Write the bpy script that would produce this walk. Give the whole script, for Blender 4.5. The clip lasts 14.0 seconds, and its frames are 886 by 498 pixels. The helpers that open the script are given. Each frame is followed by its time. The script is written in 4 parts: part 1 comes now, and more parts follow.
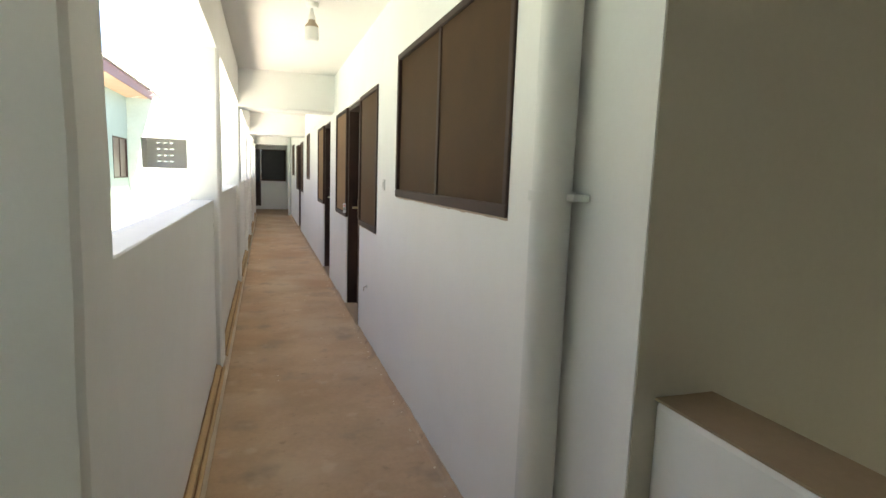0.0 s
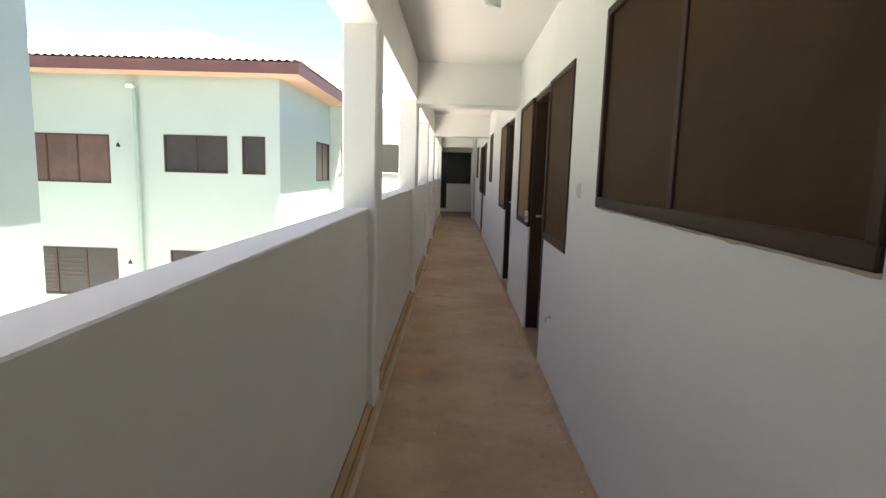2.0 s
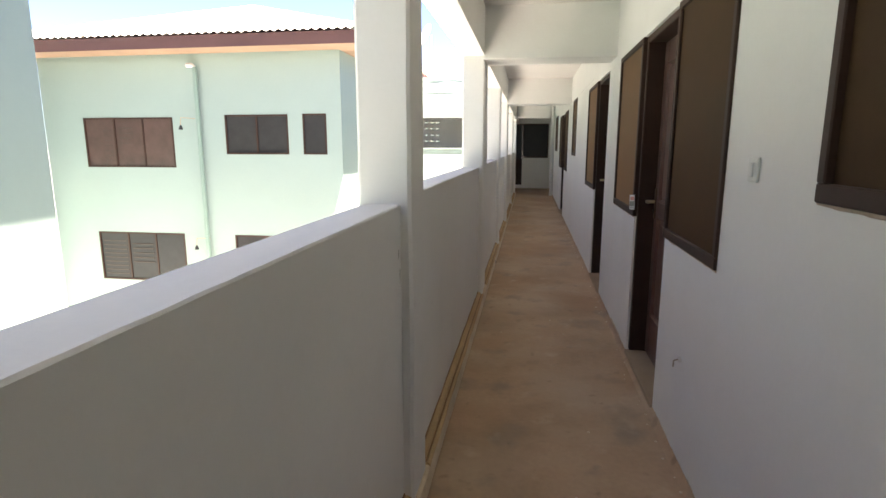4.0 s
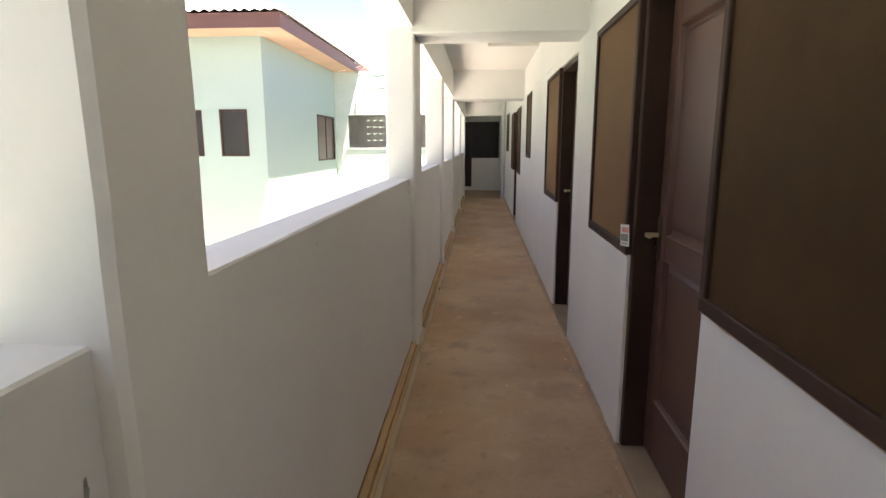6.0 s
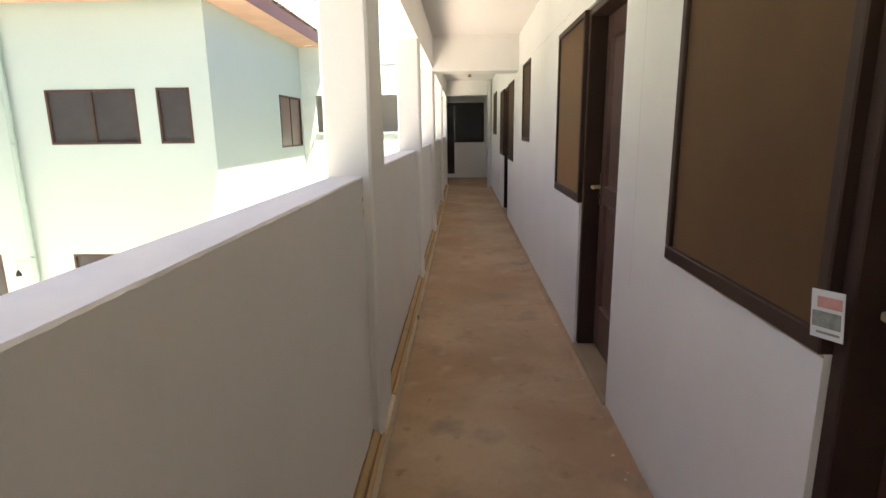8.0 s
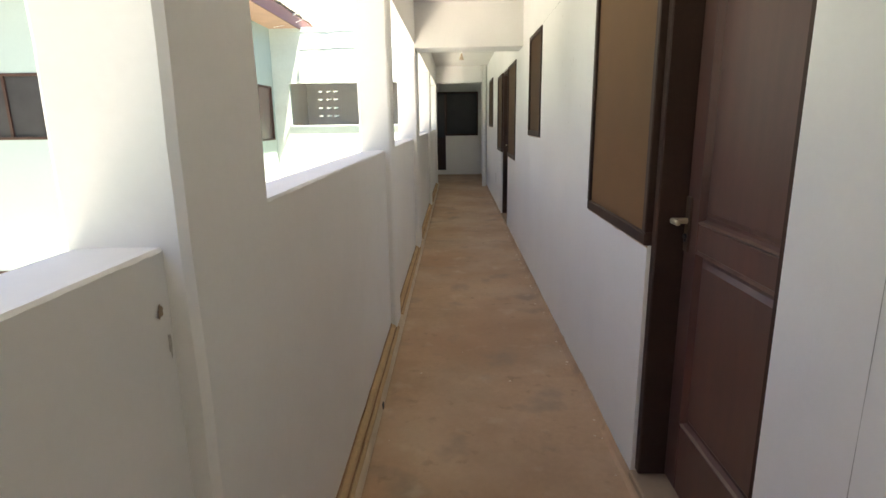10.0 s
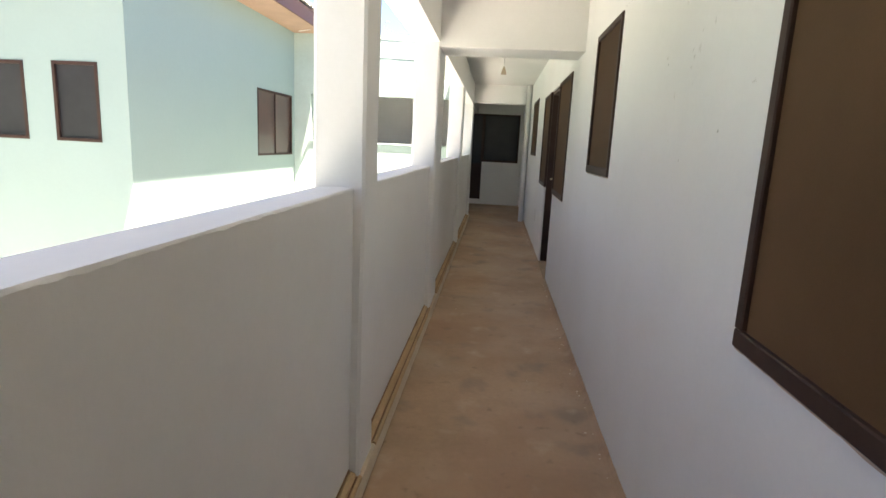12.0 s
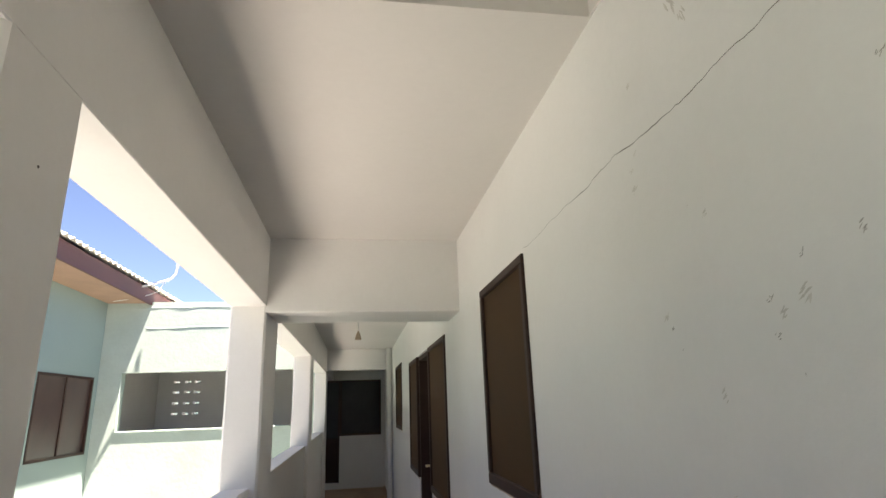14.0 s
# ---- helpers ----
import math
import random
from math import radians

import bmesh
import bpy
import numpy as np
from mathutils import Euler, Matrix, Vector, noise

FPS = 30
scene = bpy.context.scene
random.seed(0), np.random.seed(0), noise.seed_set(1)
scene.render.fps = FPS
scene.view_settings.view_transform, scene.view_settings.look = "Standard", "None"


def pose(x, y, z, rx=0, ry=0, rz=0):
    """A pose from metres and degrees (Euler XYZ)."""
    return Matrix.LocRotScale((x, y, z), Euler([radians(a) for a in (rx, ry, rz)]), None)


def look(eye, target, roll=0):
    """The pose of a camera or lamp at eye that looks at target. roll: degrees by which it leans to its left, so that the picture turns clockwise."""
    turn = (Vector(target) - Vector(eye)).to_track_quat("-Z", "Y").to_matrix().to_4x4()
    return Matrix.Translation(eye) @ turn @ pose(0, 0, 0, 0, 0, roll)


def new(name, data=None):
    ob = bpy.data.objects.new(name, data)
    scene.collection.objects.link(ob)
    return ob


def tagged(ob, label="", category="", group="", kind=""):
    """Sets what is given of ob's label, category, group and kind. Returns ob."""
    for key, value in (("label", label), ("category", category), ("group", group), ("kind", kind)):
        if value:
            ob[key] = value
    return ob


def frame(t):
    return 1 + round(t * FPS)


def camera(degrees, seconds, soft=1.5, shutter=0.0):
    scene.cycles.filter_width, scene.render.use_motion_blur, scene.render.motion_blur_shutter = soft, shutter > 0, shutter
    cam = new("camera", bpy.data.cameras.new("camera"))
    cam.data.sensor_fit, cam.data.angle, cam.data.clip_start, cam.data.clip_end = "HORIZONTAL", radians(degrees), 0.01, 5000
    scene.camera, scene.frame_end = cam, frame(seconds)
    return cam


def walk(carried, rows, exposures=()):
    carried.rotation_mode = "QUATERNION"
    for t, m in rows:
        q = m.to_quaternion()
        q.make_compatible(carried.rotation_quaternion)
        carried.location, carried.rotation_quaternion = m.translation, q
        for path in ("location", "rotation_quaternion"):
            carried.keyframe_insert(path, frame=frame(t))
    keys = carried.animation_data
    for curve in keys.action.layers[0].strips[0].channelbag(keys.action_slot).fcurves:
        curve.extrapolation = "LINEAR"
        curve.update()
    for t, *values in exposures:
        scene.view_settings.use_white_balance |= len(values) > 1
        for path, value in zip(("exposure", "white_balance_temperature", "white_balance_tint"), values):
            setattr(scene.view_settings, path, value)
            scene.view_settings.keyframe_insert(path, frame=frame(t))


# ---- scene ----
cam = camera(78.0, 14.0)
PATH = [
    (0, (0.153, 0.029, 1.428), (0.77, 1.913, 1.166), 2.0),
    (0.5, (0.164, 0.251, 1.432), (0.691, 2.159, 1.144), 2.6),
    (1, (0.163, 0.481, 1.441), (0.691, 2.388, 1.154), 1.0),
    (1.5, (0.217, 0.719, 1.423), (0.398, 2.69, 1.142), 0.6),
    (2, (0.292, 0.939, 1.427), (0.259, 2.919, 1.152), 1.7),
    (2.5, (0.276, 1.199, 1.432), (0.352, 3.176, 1.142), 3.7),
    (3, (0.252, 1.468, 1.43), (0.318, 3.437, 1.083), 0.8),
    (3.5, (0.262, 1.771, 1.418), (-0.043, 3.714, 1.052), 0.0),
    (6, (0.299, 3.363, 1.462), (0.166, 5.324, 1.089), -0.1),
    (6.5, (0.312, 3.695, 1.439), (0.284, 5.661, 1.07), -0.4),
    (7, (0.318, 4.064, 1.449), (0.153, 6.028, 1.109), 1.5),
    (7.5, (0.267, 4.424, 1.434), (0.088, 6.378, 1.045), 1.0),
    (8, (0.237, 4.785, 1.427), (0.166, 6.738, 1.001), -0.7),
    (10.5, (0.292, 6.63, 1.419), (0.251, 8.577, 0.966), -0.6),
    (11, (0.324, 7.006, 1.399), (0.318, 8.955, 0.95), 0.4),
    (11.5, (0.361, 7.357, 1.427), (0.111, 9.311, 1.086), 2.6),
    (12, (0.344, 7.751, 1.427), (0.175, 9.708, 1.051), 2.8),
    (12.5, (0.346, 8.095, 1.445), (0.307, 10.06, 1.076), 0.9),
    (13, (0.379, 8.448, 1.501), (0.314, 10.443, 1.373), 1.8),
    (13.5, (0.36, 8.715, 1.568), (0.565, 10.674, 1.918), 0.3),
    (14, (0.372, 9.002, 1.638), (0.678, 10.902, 2.182), -2.0),
]
EXPOSURES = [(0, 4.48, 7550, 15), (1, 4.10, 7850, 15), (2, 3.68, 7350, 19), (3.5, 3.6, 7350, 19), (6, 3.78, 7700, 20), (7, 3.74, 7850, 21), (8, 3.80, 8050, 22),
             (10.5, 3.95, 7600, 17), (11, 3.98, 7850, 19), (11.5, 3.70, 7400, 18), (12.5, 3.74, 7350, 17), (13, 3.27, 7600, 20), (14, 3.00, 7250, 20)]
walk(cam, [(t, look(eye, target, roll)) for t, eye, target, roll in PATH], EXPOSURES)

# ---- light ----
SUN = Vector((0.268, -0.12, 1.0)).normalized()
world = bpy.data.worlds.new("world")
scene.world = world
world.use_nodes = True
wn = world.node_tree
sky = wn.nodes.new("ShaderNodeTexSky")
sky.sky_type = "NISHITA"
sky.sun_disc = False
sky.sun_elevation = math.asin(SUN.z)
sky.sun_rotation = radians(114)
sky.air_density, sky.dust_density, sky.ozone_density = 0.45, 0.28, 1.4
wn.links.new(sky.outputs["Color"], wn.nodes["Background"].inputs["Color"])
wn.nodes["Background"].inputs["Strength"].default_value = 0.05
sun_data = bpy.data.lights.new("sun", "SUN")
sun_data.energy, sun_data.angle, sun_data.color = 5.0, radians(0.55), (1.0, 0.96, 0.90)
sun = new("sun", sun_data)
sun.matrix_world = look(SUN * 60, (0, 0, 0))


# ---- materials ----
def mat(name, base, rough=0.6, metal=0.0, vary=0.08, coarse=1.5, fine=40.0, bump=0.15, depth=0.004,
        stain=None, stain_amount=0.0, stain_scale=0.8, spec=0.4, per_object=0.0, stretch=None):
    """A surface with mottling at two scales, optional stains and a fine relief, in metres."""
    m = bpy.data.materials.new(name)
    m.use_nodes = True
    t = m.node_tree
    n, l = t.nodes, t.links
    b = n["Principled BSDF"]
    b.inputs["Metallic"].default_value = metal
    b.inputs["Specular IOR Level"].default_value = spec
    co = n.new("ShaderNodeTexCoord")
    src = co.outputs["Object"]
    if stretch:
        mp = n.new("ShaderNodeMapping")
        mp.inputs["Scale"].default_value = stretch
        l.new(src, mp.inputs["Vector"])
        src = mp.outputs["Vector"]

    def tex(scale, detail=4.0, rough_=0.6):
        x = n.new("ShaderNodeTexNoise")
        x.inputs["Scale"].default_value, x.inputs["Detail"].default_value = scale, detail
        x.inputs["Roughness"].default_value = rough_
        l.new(src, x.inputs["Vector"])
        return x.outputs["Fac"]

    big, small = tex(coarse), tex(fine, 3.0)
    mixf = n.new("ShaderNodeMath")
    mixf.operation = "MULTIPLY_ADD"
    mixf.inputs[1].default_value = 0.35
    l.new(small, mixf.inputs[0])
    l.new(big, mixf.inputs[2])
    ramp = n.new("ShaderNodeMapRange")
    ramp.inputs["From Min"].default_value, ramp.inputs["From Max"].default_value = 0.4, 0.95
    ramp.inputs["To Min"].default_value, ramp.inputs["To Max"].default_value = 1 - vary, 1 + vary
    l.new(mixf.outputs[0], ramp.inputs["Value"])
    val = ramp.outputs["Result"]
    if per_object:
        oi = n.new("ShaderNodeObjectInfo")
        pr = n.new("ShaderNodeMapRange")
        pr.inputs["To Min"].default_value, pr.inputs["To Max"].default_value = 1 - per_object, 1 + per_object
        l.new(oi.outputs["Random"], pr.inputs["Value"])
        mu = n.new("ShaderNodeMath")
        mu.operation = "MULTIPLY"
        l.new(val, mu.inputs[0])
        l.new(pr.outputs["Result"], mu.inputs[1])
        val = mu.outputs[0]
    mul = n.new("ShaderNodeVectorMath")
    mul.operation = "SCALE"
    mul.inputs[0].default_value = base
    l.new(val, mul.inputs["Scale"])
    colour = mul.outputs["Vector"]
    if stain:
        st = tex(stain_scale, 6.0, 0.65)
        sr = n.new("ShaderNodeMapRange")
        sr.inputs["From Min"].default_value, sr.inputs["From Max"].default_value = 0.5, 0.72
        sr.inputs["To Max"].default_value = stain_amount
        l.new(st, sr.inputs["Value"])
        mx = n.new("ShaderNodeMix")
        mx.data_type = "RGBA"
        l.new(sr.outputs["Result"], mx.inputs["Factor"])
        l.new(colour, mx.inputs[6])
        mx.inputs[7].default_value = (*stain, 1)
        colour = mx.outputs[2]
    l.new(colour, b.inputs["Base Color"])
    rr = n.new("ShaderNodeMapRange")
    rr.inputs["To Min"].default_value, rr.inputs["To Max"].default_value = max(rough - 0.08, 0.02), min(rough + 0.08, 1)
    l.new(big, rr.inputs["Value"])
    l.new(rr.outputs["Result"], b.inputs["Roughness"])
    if bump:
        bp = n.new("ShaderNodeBump")
        bp.inputs["Strength"].default_value, bp.inputs["Distance"].default_value = bump, depth
        l.new(mixf.outputs[0], bp.inputs["Height"])
        l.new(bp.outputs["Normal"], b.inputs["Normal"])
    return m


WHITE = mat("white_emulsion_plaster", (0.87, 0.86, 0.83), 0.62, vary=0.035, coarse=1.1, fine=55, bump=0.25, depth=0.006,
            stain=(0.80, 0.77, 0.71), stain_amount=0.35, stain_scale=0.7, spec=0.3)
def mottle(m, colour, amount, scale, lo, hi, stretch=(1, 1, 1)):
    """Blend one more layer of large soft stains over the base colour."""
    n, l = m.node_tree.nodes, m.node_tree.links
    b = n["Principled BSDF"]
    old = b.inputs["Base Color"].links[0].from_socket
    co, mp, tx, mr, mx = (n.new("ShaderNode" + k) for k in ("TexCoord", "Mapping", "TexNoise", "MapRange", "Mix"))
    mp.inputs["Scale"].default_value = stretch
    tx.inputs["Scale"].default_value, tx.inputs["Detail"].default_value = scale, 5.0
    mr.inputs["From Min"].default_value, mr.inputs["From Max"].default_value, mr.inputs["To Max"].default_value = lo, hi, amount
    mx.data_type = "RGBA"
    mx.inputs[7].default_value = (*colour, 1)
    l.new(co.outputs["Object"], mp.inputs["Vector"])
    l.new(mp.outputs["Vector"], tx.inputs["Vector"])
    l.new(tx.outputs["Fac"], mr.inputs["Value"])
    l.new(mr.outputs["Result"], mx.inputs["Factor"])
    l.new(old, mx.inputs[6])
    l.new(mx.outputs[2], b.inputs["Base Color"])


mottle(WHITE, (0.78, 0.75, 0.69), 0.3, 0.45, 0.48, 0.75)
mottle(WHITE, (0.74, 0.71, 0.66), 0.1, 5.0, 0.56, 0.74)
# stair walls take a darker cream that carries their shade in the colour
STAIRSHADE = mat("stair_paint_shaded", (0.52, 0.475, 0.40), 0.7, vary=0.06, coarse=0.9, fine=40, bump=0.2, spec=0.25)
CEIL = mat("white_ceiling_plaster", (0.78, 0.755, 0.715), 0.75, vary=0.04, coarse=0.9, fine=30, bump=0.2, depth=0.006, spec=0.2)
FLOOR = mat("dusty_cement_screed", (0.45, 0.305, 0.197), 0.7, vary=0.2, coarse=1.3, fine=34, bump=0.3, depth=0.004,
            stain=(0.32, 0.22, 0.14), stain_amount=0.6, stain_scale=1.7, spec=0.35)
mottle(FLOOR, (0.54, 0.42, 0.31), 0.5, 1.1, 0.47, 0.66)
mottle(FLOOR, (0.37, 0.215, 0.125), 0.55, 0.8, 0.5, 0.64)
mottle(FLOOR, (0.25, 0.205, 0.165), 0.6, 3.0, 0.57, 0.7)
mottle(FLOOR, (0.22, 0.15, 0.10), 0.55, 11.0, 0.62, 0.74)
mottle(FLOOR, (0.62, 0.49, 0.36), 0.45, 5.5, 0.6, 0.75)
DUSTCAP = mat("brown_dust", (0.36, 0.27, 0.19), 0.95, vary=0.12, coarse=3, fine=60, bump=0.3, spec=0.1)
SCREED = mat("bare_cement_sill", (0.46, 0.37, 0.27), 0.85, vary=0.15, coarse=6, fine=80, bump=0.4, spec=0.2)
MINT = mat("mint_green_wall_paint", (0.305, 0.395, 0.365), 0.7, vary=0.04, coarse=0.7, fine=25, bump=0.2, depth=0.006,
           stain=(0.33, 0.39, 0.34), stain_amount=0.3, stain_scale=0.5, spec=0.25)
ROUGHCAST = mat("weathered_pale_render", (0.41, 0.495, 0.445), 0.85, vary=0.08, coarse=1.6, fine=22, bump=0.6, depth=0.012,
                stain=(0.36, 0.34, 0.28), stain_amount=0.35, stain_scale=0.9, spec=0.2)
WOOD = mat("dark_brown_varnished_wood", (0.115, 0.055, 0.043), 0.36, vary=0.22, coarse=3, fine=60, bump=0.12, depth=0.001,
           spec=0.5, stretch=(6, 6, 0.7))
FRAMEWOOD = mat("brown_painted_frame", (0.055, 0.03, 0.022), 0.55, vary=0.2, coarse=4, fine=70, bump=0.15, depth=0.001, spec=0.22)
FASCIA = mat("brown_fascia_board", (0.12, 0.058, 0.052), 0.6, vary=0.15, coarse=1.2, fine=30, bump=0.1, spec=0.3)
SOFFIT = mat("orange_brown_soffit_board", (0.40, 0.26, 0.18), 0.6, vary=0.15, coarse=2.5, fine=30, bump=0.1, spec=0.3)
ROOFMETAL = mat("cream_coated_roof_sheet", (0.74, 0.72, 0.64), 0.5, vary=0.08, coarse=1.0, fine=12, bump=0.05, spec=0.4)
GROUND = mat("sandy_yard_ground", (0.38, 0.38, 0.365), 0.95, vary=0.15, coarse=0.35, fine=9, bump=0.4, depth=0.02, spec=0.1)
PVC = mat("white_painted_pipe", (0.72, 0.71, 0.67), 0.4, vary=0.03, coarse=3, fine=40, bump=0.08, spec=0.45)
MINTPVC = mat("mint_painted_pipe", (0.24, 0.345, 0.30), 0.5, vary=0.05, coarse=3, fine=40, bump=0.05)
PLASTIC = mat("white_plastic", (0.78, 0.77, 0.73), 0.35, vary=0.02, bump=0.0)
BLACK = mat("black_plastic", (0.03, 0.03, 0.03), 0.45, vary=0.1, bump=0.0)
NICKEL = mat("worn_satin_metal", (0.70, 0.62, 0.44), 0.34, metal=0.7, vary=0.12, coarse=20, fine=120, bump=0.05)
BRONZEPLATE = mat("dark_bronze_plate", (0.16, 0.11, 0.075), 0.4, metal=0.7, vary=0.2, coarse=20, fine=120, bump=0.05)
GALV = mat("galvanised_steel", (0.5, 0.5, 0.5), 0.45, metal=0.8, vary=0.12, bump=0.05)


def glass(name, base, rough, spec, coat=0.3):
    """Tinted pane backed by fly mesh: a dark sheet with a smooth coat over a fine weave."""
    m = mat(name, base, rough, vary=0.22, coarse=4.5, fine=260, bump=0.06, depth=0.0008, spec=spec)
    m.node_tree.nodes["Principled BSDF"].inputs["Coat Weight"].default_value = coat
    m.node_tree.nodes["Principled BSDF"].inputs["Coat Roughness"].default_value = 0.12
    return m


def flymesh(m, weight, tint):
    """The weave of a fly screen, which closes up and shows its own colour at a slant."""
    b = m.node_tree.nodes["Principled BSDF"]
    b.inputs["Sheen Weight"].default_value, b.inputs["Sheen Roughness"].default_value = weight, 0.45
    b.inputs["Sheen Tint"].default_value = (*tint, 1)
    return m


BRONZE = flymesh(glass("bronze_tinted_pane", (0.06, 0.036, 0.019), 0.6, 0.05, 0.0), 0.1, (1.0, 0.56, 0.32))
GOLDEN = flymesh(glass("golden_brown_pane", (0.078, 0.045, 0.023), 0.6, 0.06, 0.0), 0.46, (1.0, 0.63, 0.38))
DARKPANE = glass("smoked_grey_pane", (0.030, 0.029, 0.030), 0.4, 0.3, 0.15)
BROWNPANE = glass("reflective_brown_pane", (0.085, 0.05, 0.042), 0.35, 0.4, 0.25)


# ---- mesh helpers ----
def box(bm, x0, y0, z0, x1, y1, z1, bev=0.0, seg=1):
    g = bmesh.ops.create_cube(bm, size=1.0)
    bmesh.ops.transform(bm, matrix=Matrix.Translation(((x0 + x1) / 2, (y0 + y1) / 2, (z0 + z1) / 2))
                        @ Matrix.Diagonal((abs(x1 - x0), abs(y1 - y0), abs(z1 - z0), 1)), verts=g["verts"])
    if bev:
        edges = {e for v in g["verts"] for e in v.link_edges}
        bmesh.ops.bevel(bm, geom=list(edges), offset=bev, segments=seg, affect="EDGES", profile=0.5)
    return bm


def rod(bm, p, q, r0, r1=None, seg=16, cap=True):
    p, q = Vector(p), Vector(q)
    d = q - p
    g = bmesh.ops.create_cone(bm, cap_ends=cap, segments=seg, radius1=r0, radius2=r0 if r1 is None else r1, depth=d.length)
    bmesh.ops.transform(bm, matrix=Matrix.Translation((p + q) / 2) @ d.to_track_quat("Z", "Y").to_matrix().to_4x4(), verts=g["verts"])
    return bm


def lathe(bm, profile, centre, seg=24):
    """Turned shape about the vertical through centre; profile: (radius, z) from bottom to top."""
    rings = []
    for r, z in profile:
        rings.append([bm.verts.new((centre[0] + r * math.cos(2 * math.pi * k / seg), centre[1] + r * math.sin(2 * math.pi * k / seg), centre[2] + z))
                      for k in range(seg)])
    for a, b in zip(rings, rings[1:]):
        for k in range(seg):
            bm.faces.new((a[k], a[(k + 1) % seg], b[(k + 1) % seg], b[k]))
    bm.faces.new(list(reversed(rings[0])))
    bm.faces.new(rings[-1])
    return bm


def tube(bm, points, r, seg=8):
    for a, b in zip(points, points[1:]):
        rod(bm, a, b, r, seg=seg)
    return bm


def mesh(name, bm, material, smooth=False):
    me = bpy.data.meshes.new(name)
    bmesh.ops.recalc_face_normals(bm, faces=bm.faces)
    bm.to_mesh(me)
    bm.free()
    me.materials.append(material)
    if smooth:
        for p in me.polygons:
            p.use_smooth = True
        me.set_sharp_from_angle(angle=radians(35))
    return me


def part(name, bm, material, parent, label="", smooth=False):
    ob = new(name, mesh(name, bm, material, smooth))
    ob.parent = parent
    ob.matrix_parent_inverse = parent.matrix_world.inverted() if parent.type == "EMPTY" and parent.parent is None else Matrix()
    return tagged(ob, label)


def solo(name, bm, material, label, category, kind="", group="", smooth=False):
    return tagged(new(name, mesh(name, bm, material, smooth)), label, category, group, kind)


def root(name, label, category, at=(0, 0, 0), kind="", group=""):
    ob = new(name)
    ob.empty_display_size = 0.1
    ob.location = at
    ob.matrix_world = Matrix.Translation(at)
    return tagged(ob, label, category, group, kind)


def pierced(bm, axis, a0, a1, u0, u1, v0, v1, holes=()):
    """A wall a0..a1 thick across axis ('x' or 'y'), u0..u1 long, v0..v1 high, with holes (u0, u1, v0, v1) right through it."""
    us = sorted({u0, u1, *[max(u0, min(u1, c)) for h in holes for c in h[:2]]})
    vs = sorted({v0, v1, *[max(v0, min(v1, c)) for h in holes for c in h[2:]]})
    solid = {(i, j) for i in range(len(us) - 1) for j in range(len(vs) - 1)
             if not any(h[0] <= (us[i] + us[i + 1]) / 2 <= h[1] and h[2] <= (vs[j] + vs[j + 1]) / 2 <= h[3] for h in holes)}
    cache = {}

    def v(k, i, j):
        if (k, i, j) not in cache:
            a = (a0, a1)[k]
            cache[k, i, j] = bm.verts.new((a, us[i], vs[j]) if axis == "x" else (us[i], a, vs[j]))
        return cache[k, i, j]

    for i, j in solid:
        for k in (0, 1):
            bm.faces.new((v(k, i, j), v(k, i + 1, j), v(k, i + 1, j + 1), v(k, i, j + 1)))
        for (di, dj), (p, q) in {(-1, 0): ((0, 0), (0, 1)), (1, 0): ((1, 0), (1, 1)), (0, -1): ((0, 0), (1, 0)), (0, 1): ((0, 1), (1, 1))}.items():
            if (i + di, j + dj) not in solid:
                bm.faces.new((v(0, i + p[0], j + p[1]), v(1, i + p[0], j + p[1]), v(1, i + q[0], j + q[1]), v(0, i + q[0], j + q[1])))
    return bm


# ---- plan ----
XR, XL, XP, XO = 0.97, -0.175, -0.135, -0.33      # room-side wall, parapet face, pillar face, outer face
H, PAR, SOF, BEAM = 2.60, 1.243, 2.20, 2.165       # ceiling, parapet top, edge beam soffit, cross beam soffit
YEND, YCROSS, YSTAIR, GZ = 21.5, 18.75, 1.05, -2.75
PILLARS = [(1.04, 1.25), (3.97, 4.2), (7.05, 7.42), (9.76, 10.0), (12.17, 12.65), (15.38, 15.75), (18.55, 18.9)]
UNITS = {1: dict(door=(5.0, 5.85), lights=[(4.2, 5.0), (5.85, 6.72)]),
         2: dict(door=(7.4, 8.22), lights=[(8.22, 9.11)]),
         3: dict(door=(13.68, 14.6), lights=[(12.76, 13.68), (14.6, 15.42)])}
SILL, HEAD = 0.97, 2.10
WINDOWS = [(1.8, 3.54, 1.29, 2.18, 2), (10.87, 11.58, 1.29, 2.16, 1), (16.6, 17.7, 1.32, 2.2, 1)]

# ---- structure ----
holes = [(y0, y1, z0, z1) for y0, y1, z0, z1, n in WINDOWS]
for u in UNITS.values():
    holes.append((*u["door"], 0.0, HEAD))
    holes += [(a, b, SILL, HEAD) for a, b in u["lights"]]
solo("wall_east", pierced(bmesh.new(), "x", XR, XR + 0.2, YSTAIR + 0.004, YEND, -0.15, H, holes), WHITE,
     "white painted plaster wall with brown doors and windows", "wall", "structure")

# slab and floor
solo("floor", box(bmesh.new(), XO, -2.2, -0.15, XR, YEND + 0.2, 0.0), FLOOR, "dusty brown cement screed corridor floor", "floor", "structure")


def ceiling():
    bm = bmesh.new()
    x0, x1, y0, y1 = 0.375, 0.965, 9.45, 10.14
    for a in ((XO - 0.05, -2.2, XR + 0.2, y0), (XO - 0.05, y1, XR + 0.2, YEND + 0.2), (XO - 0.05, y0, x0, y1), (x1, y0, XR + 0.2, y1)):
        box(bm, a[0], a[1], H, a[2], a[3], H + 0.15)
    box(bm, x0 - 0.1, y0 - 0.1, H + 0.152, x1 + 0.1, y1 + 0.1, H + 0.3)
    return bm


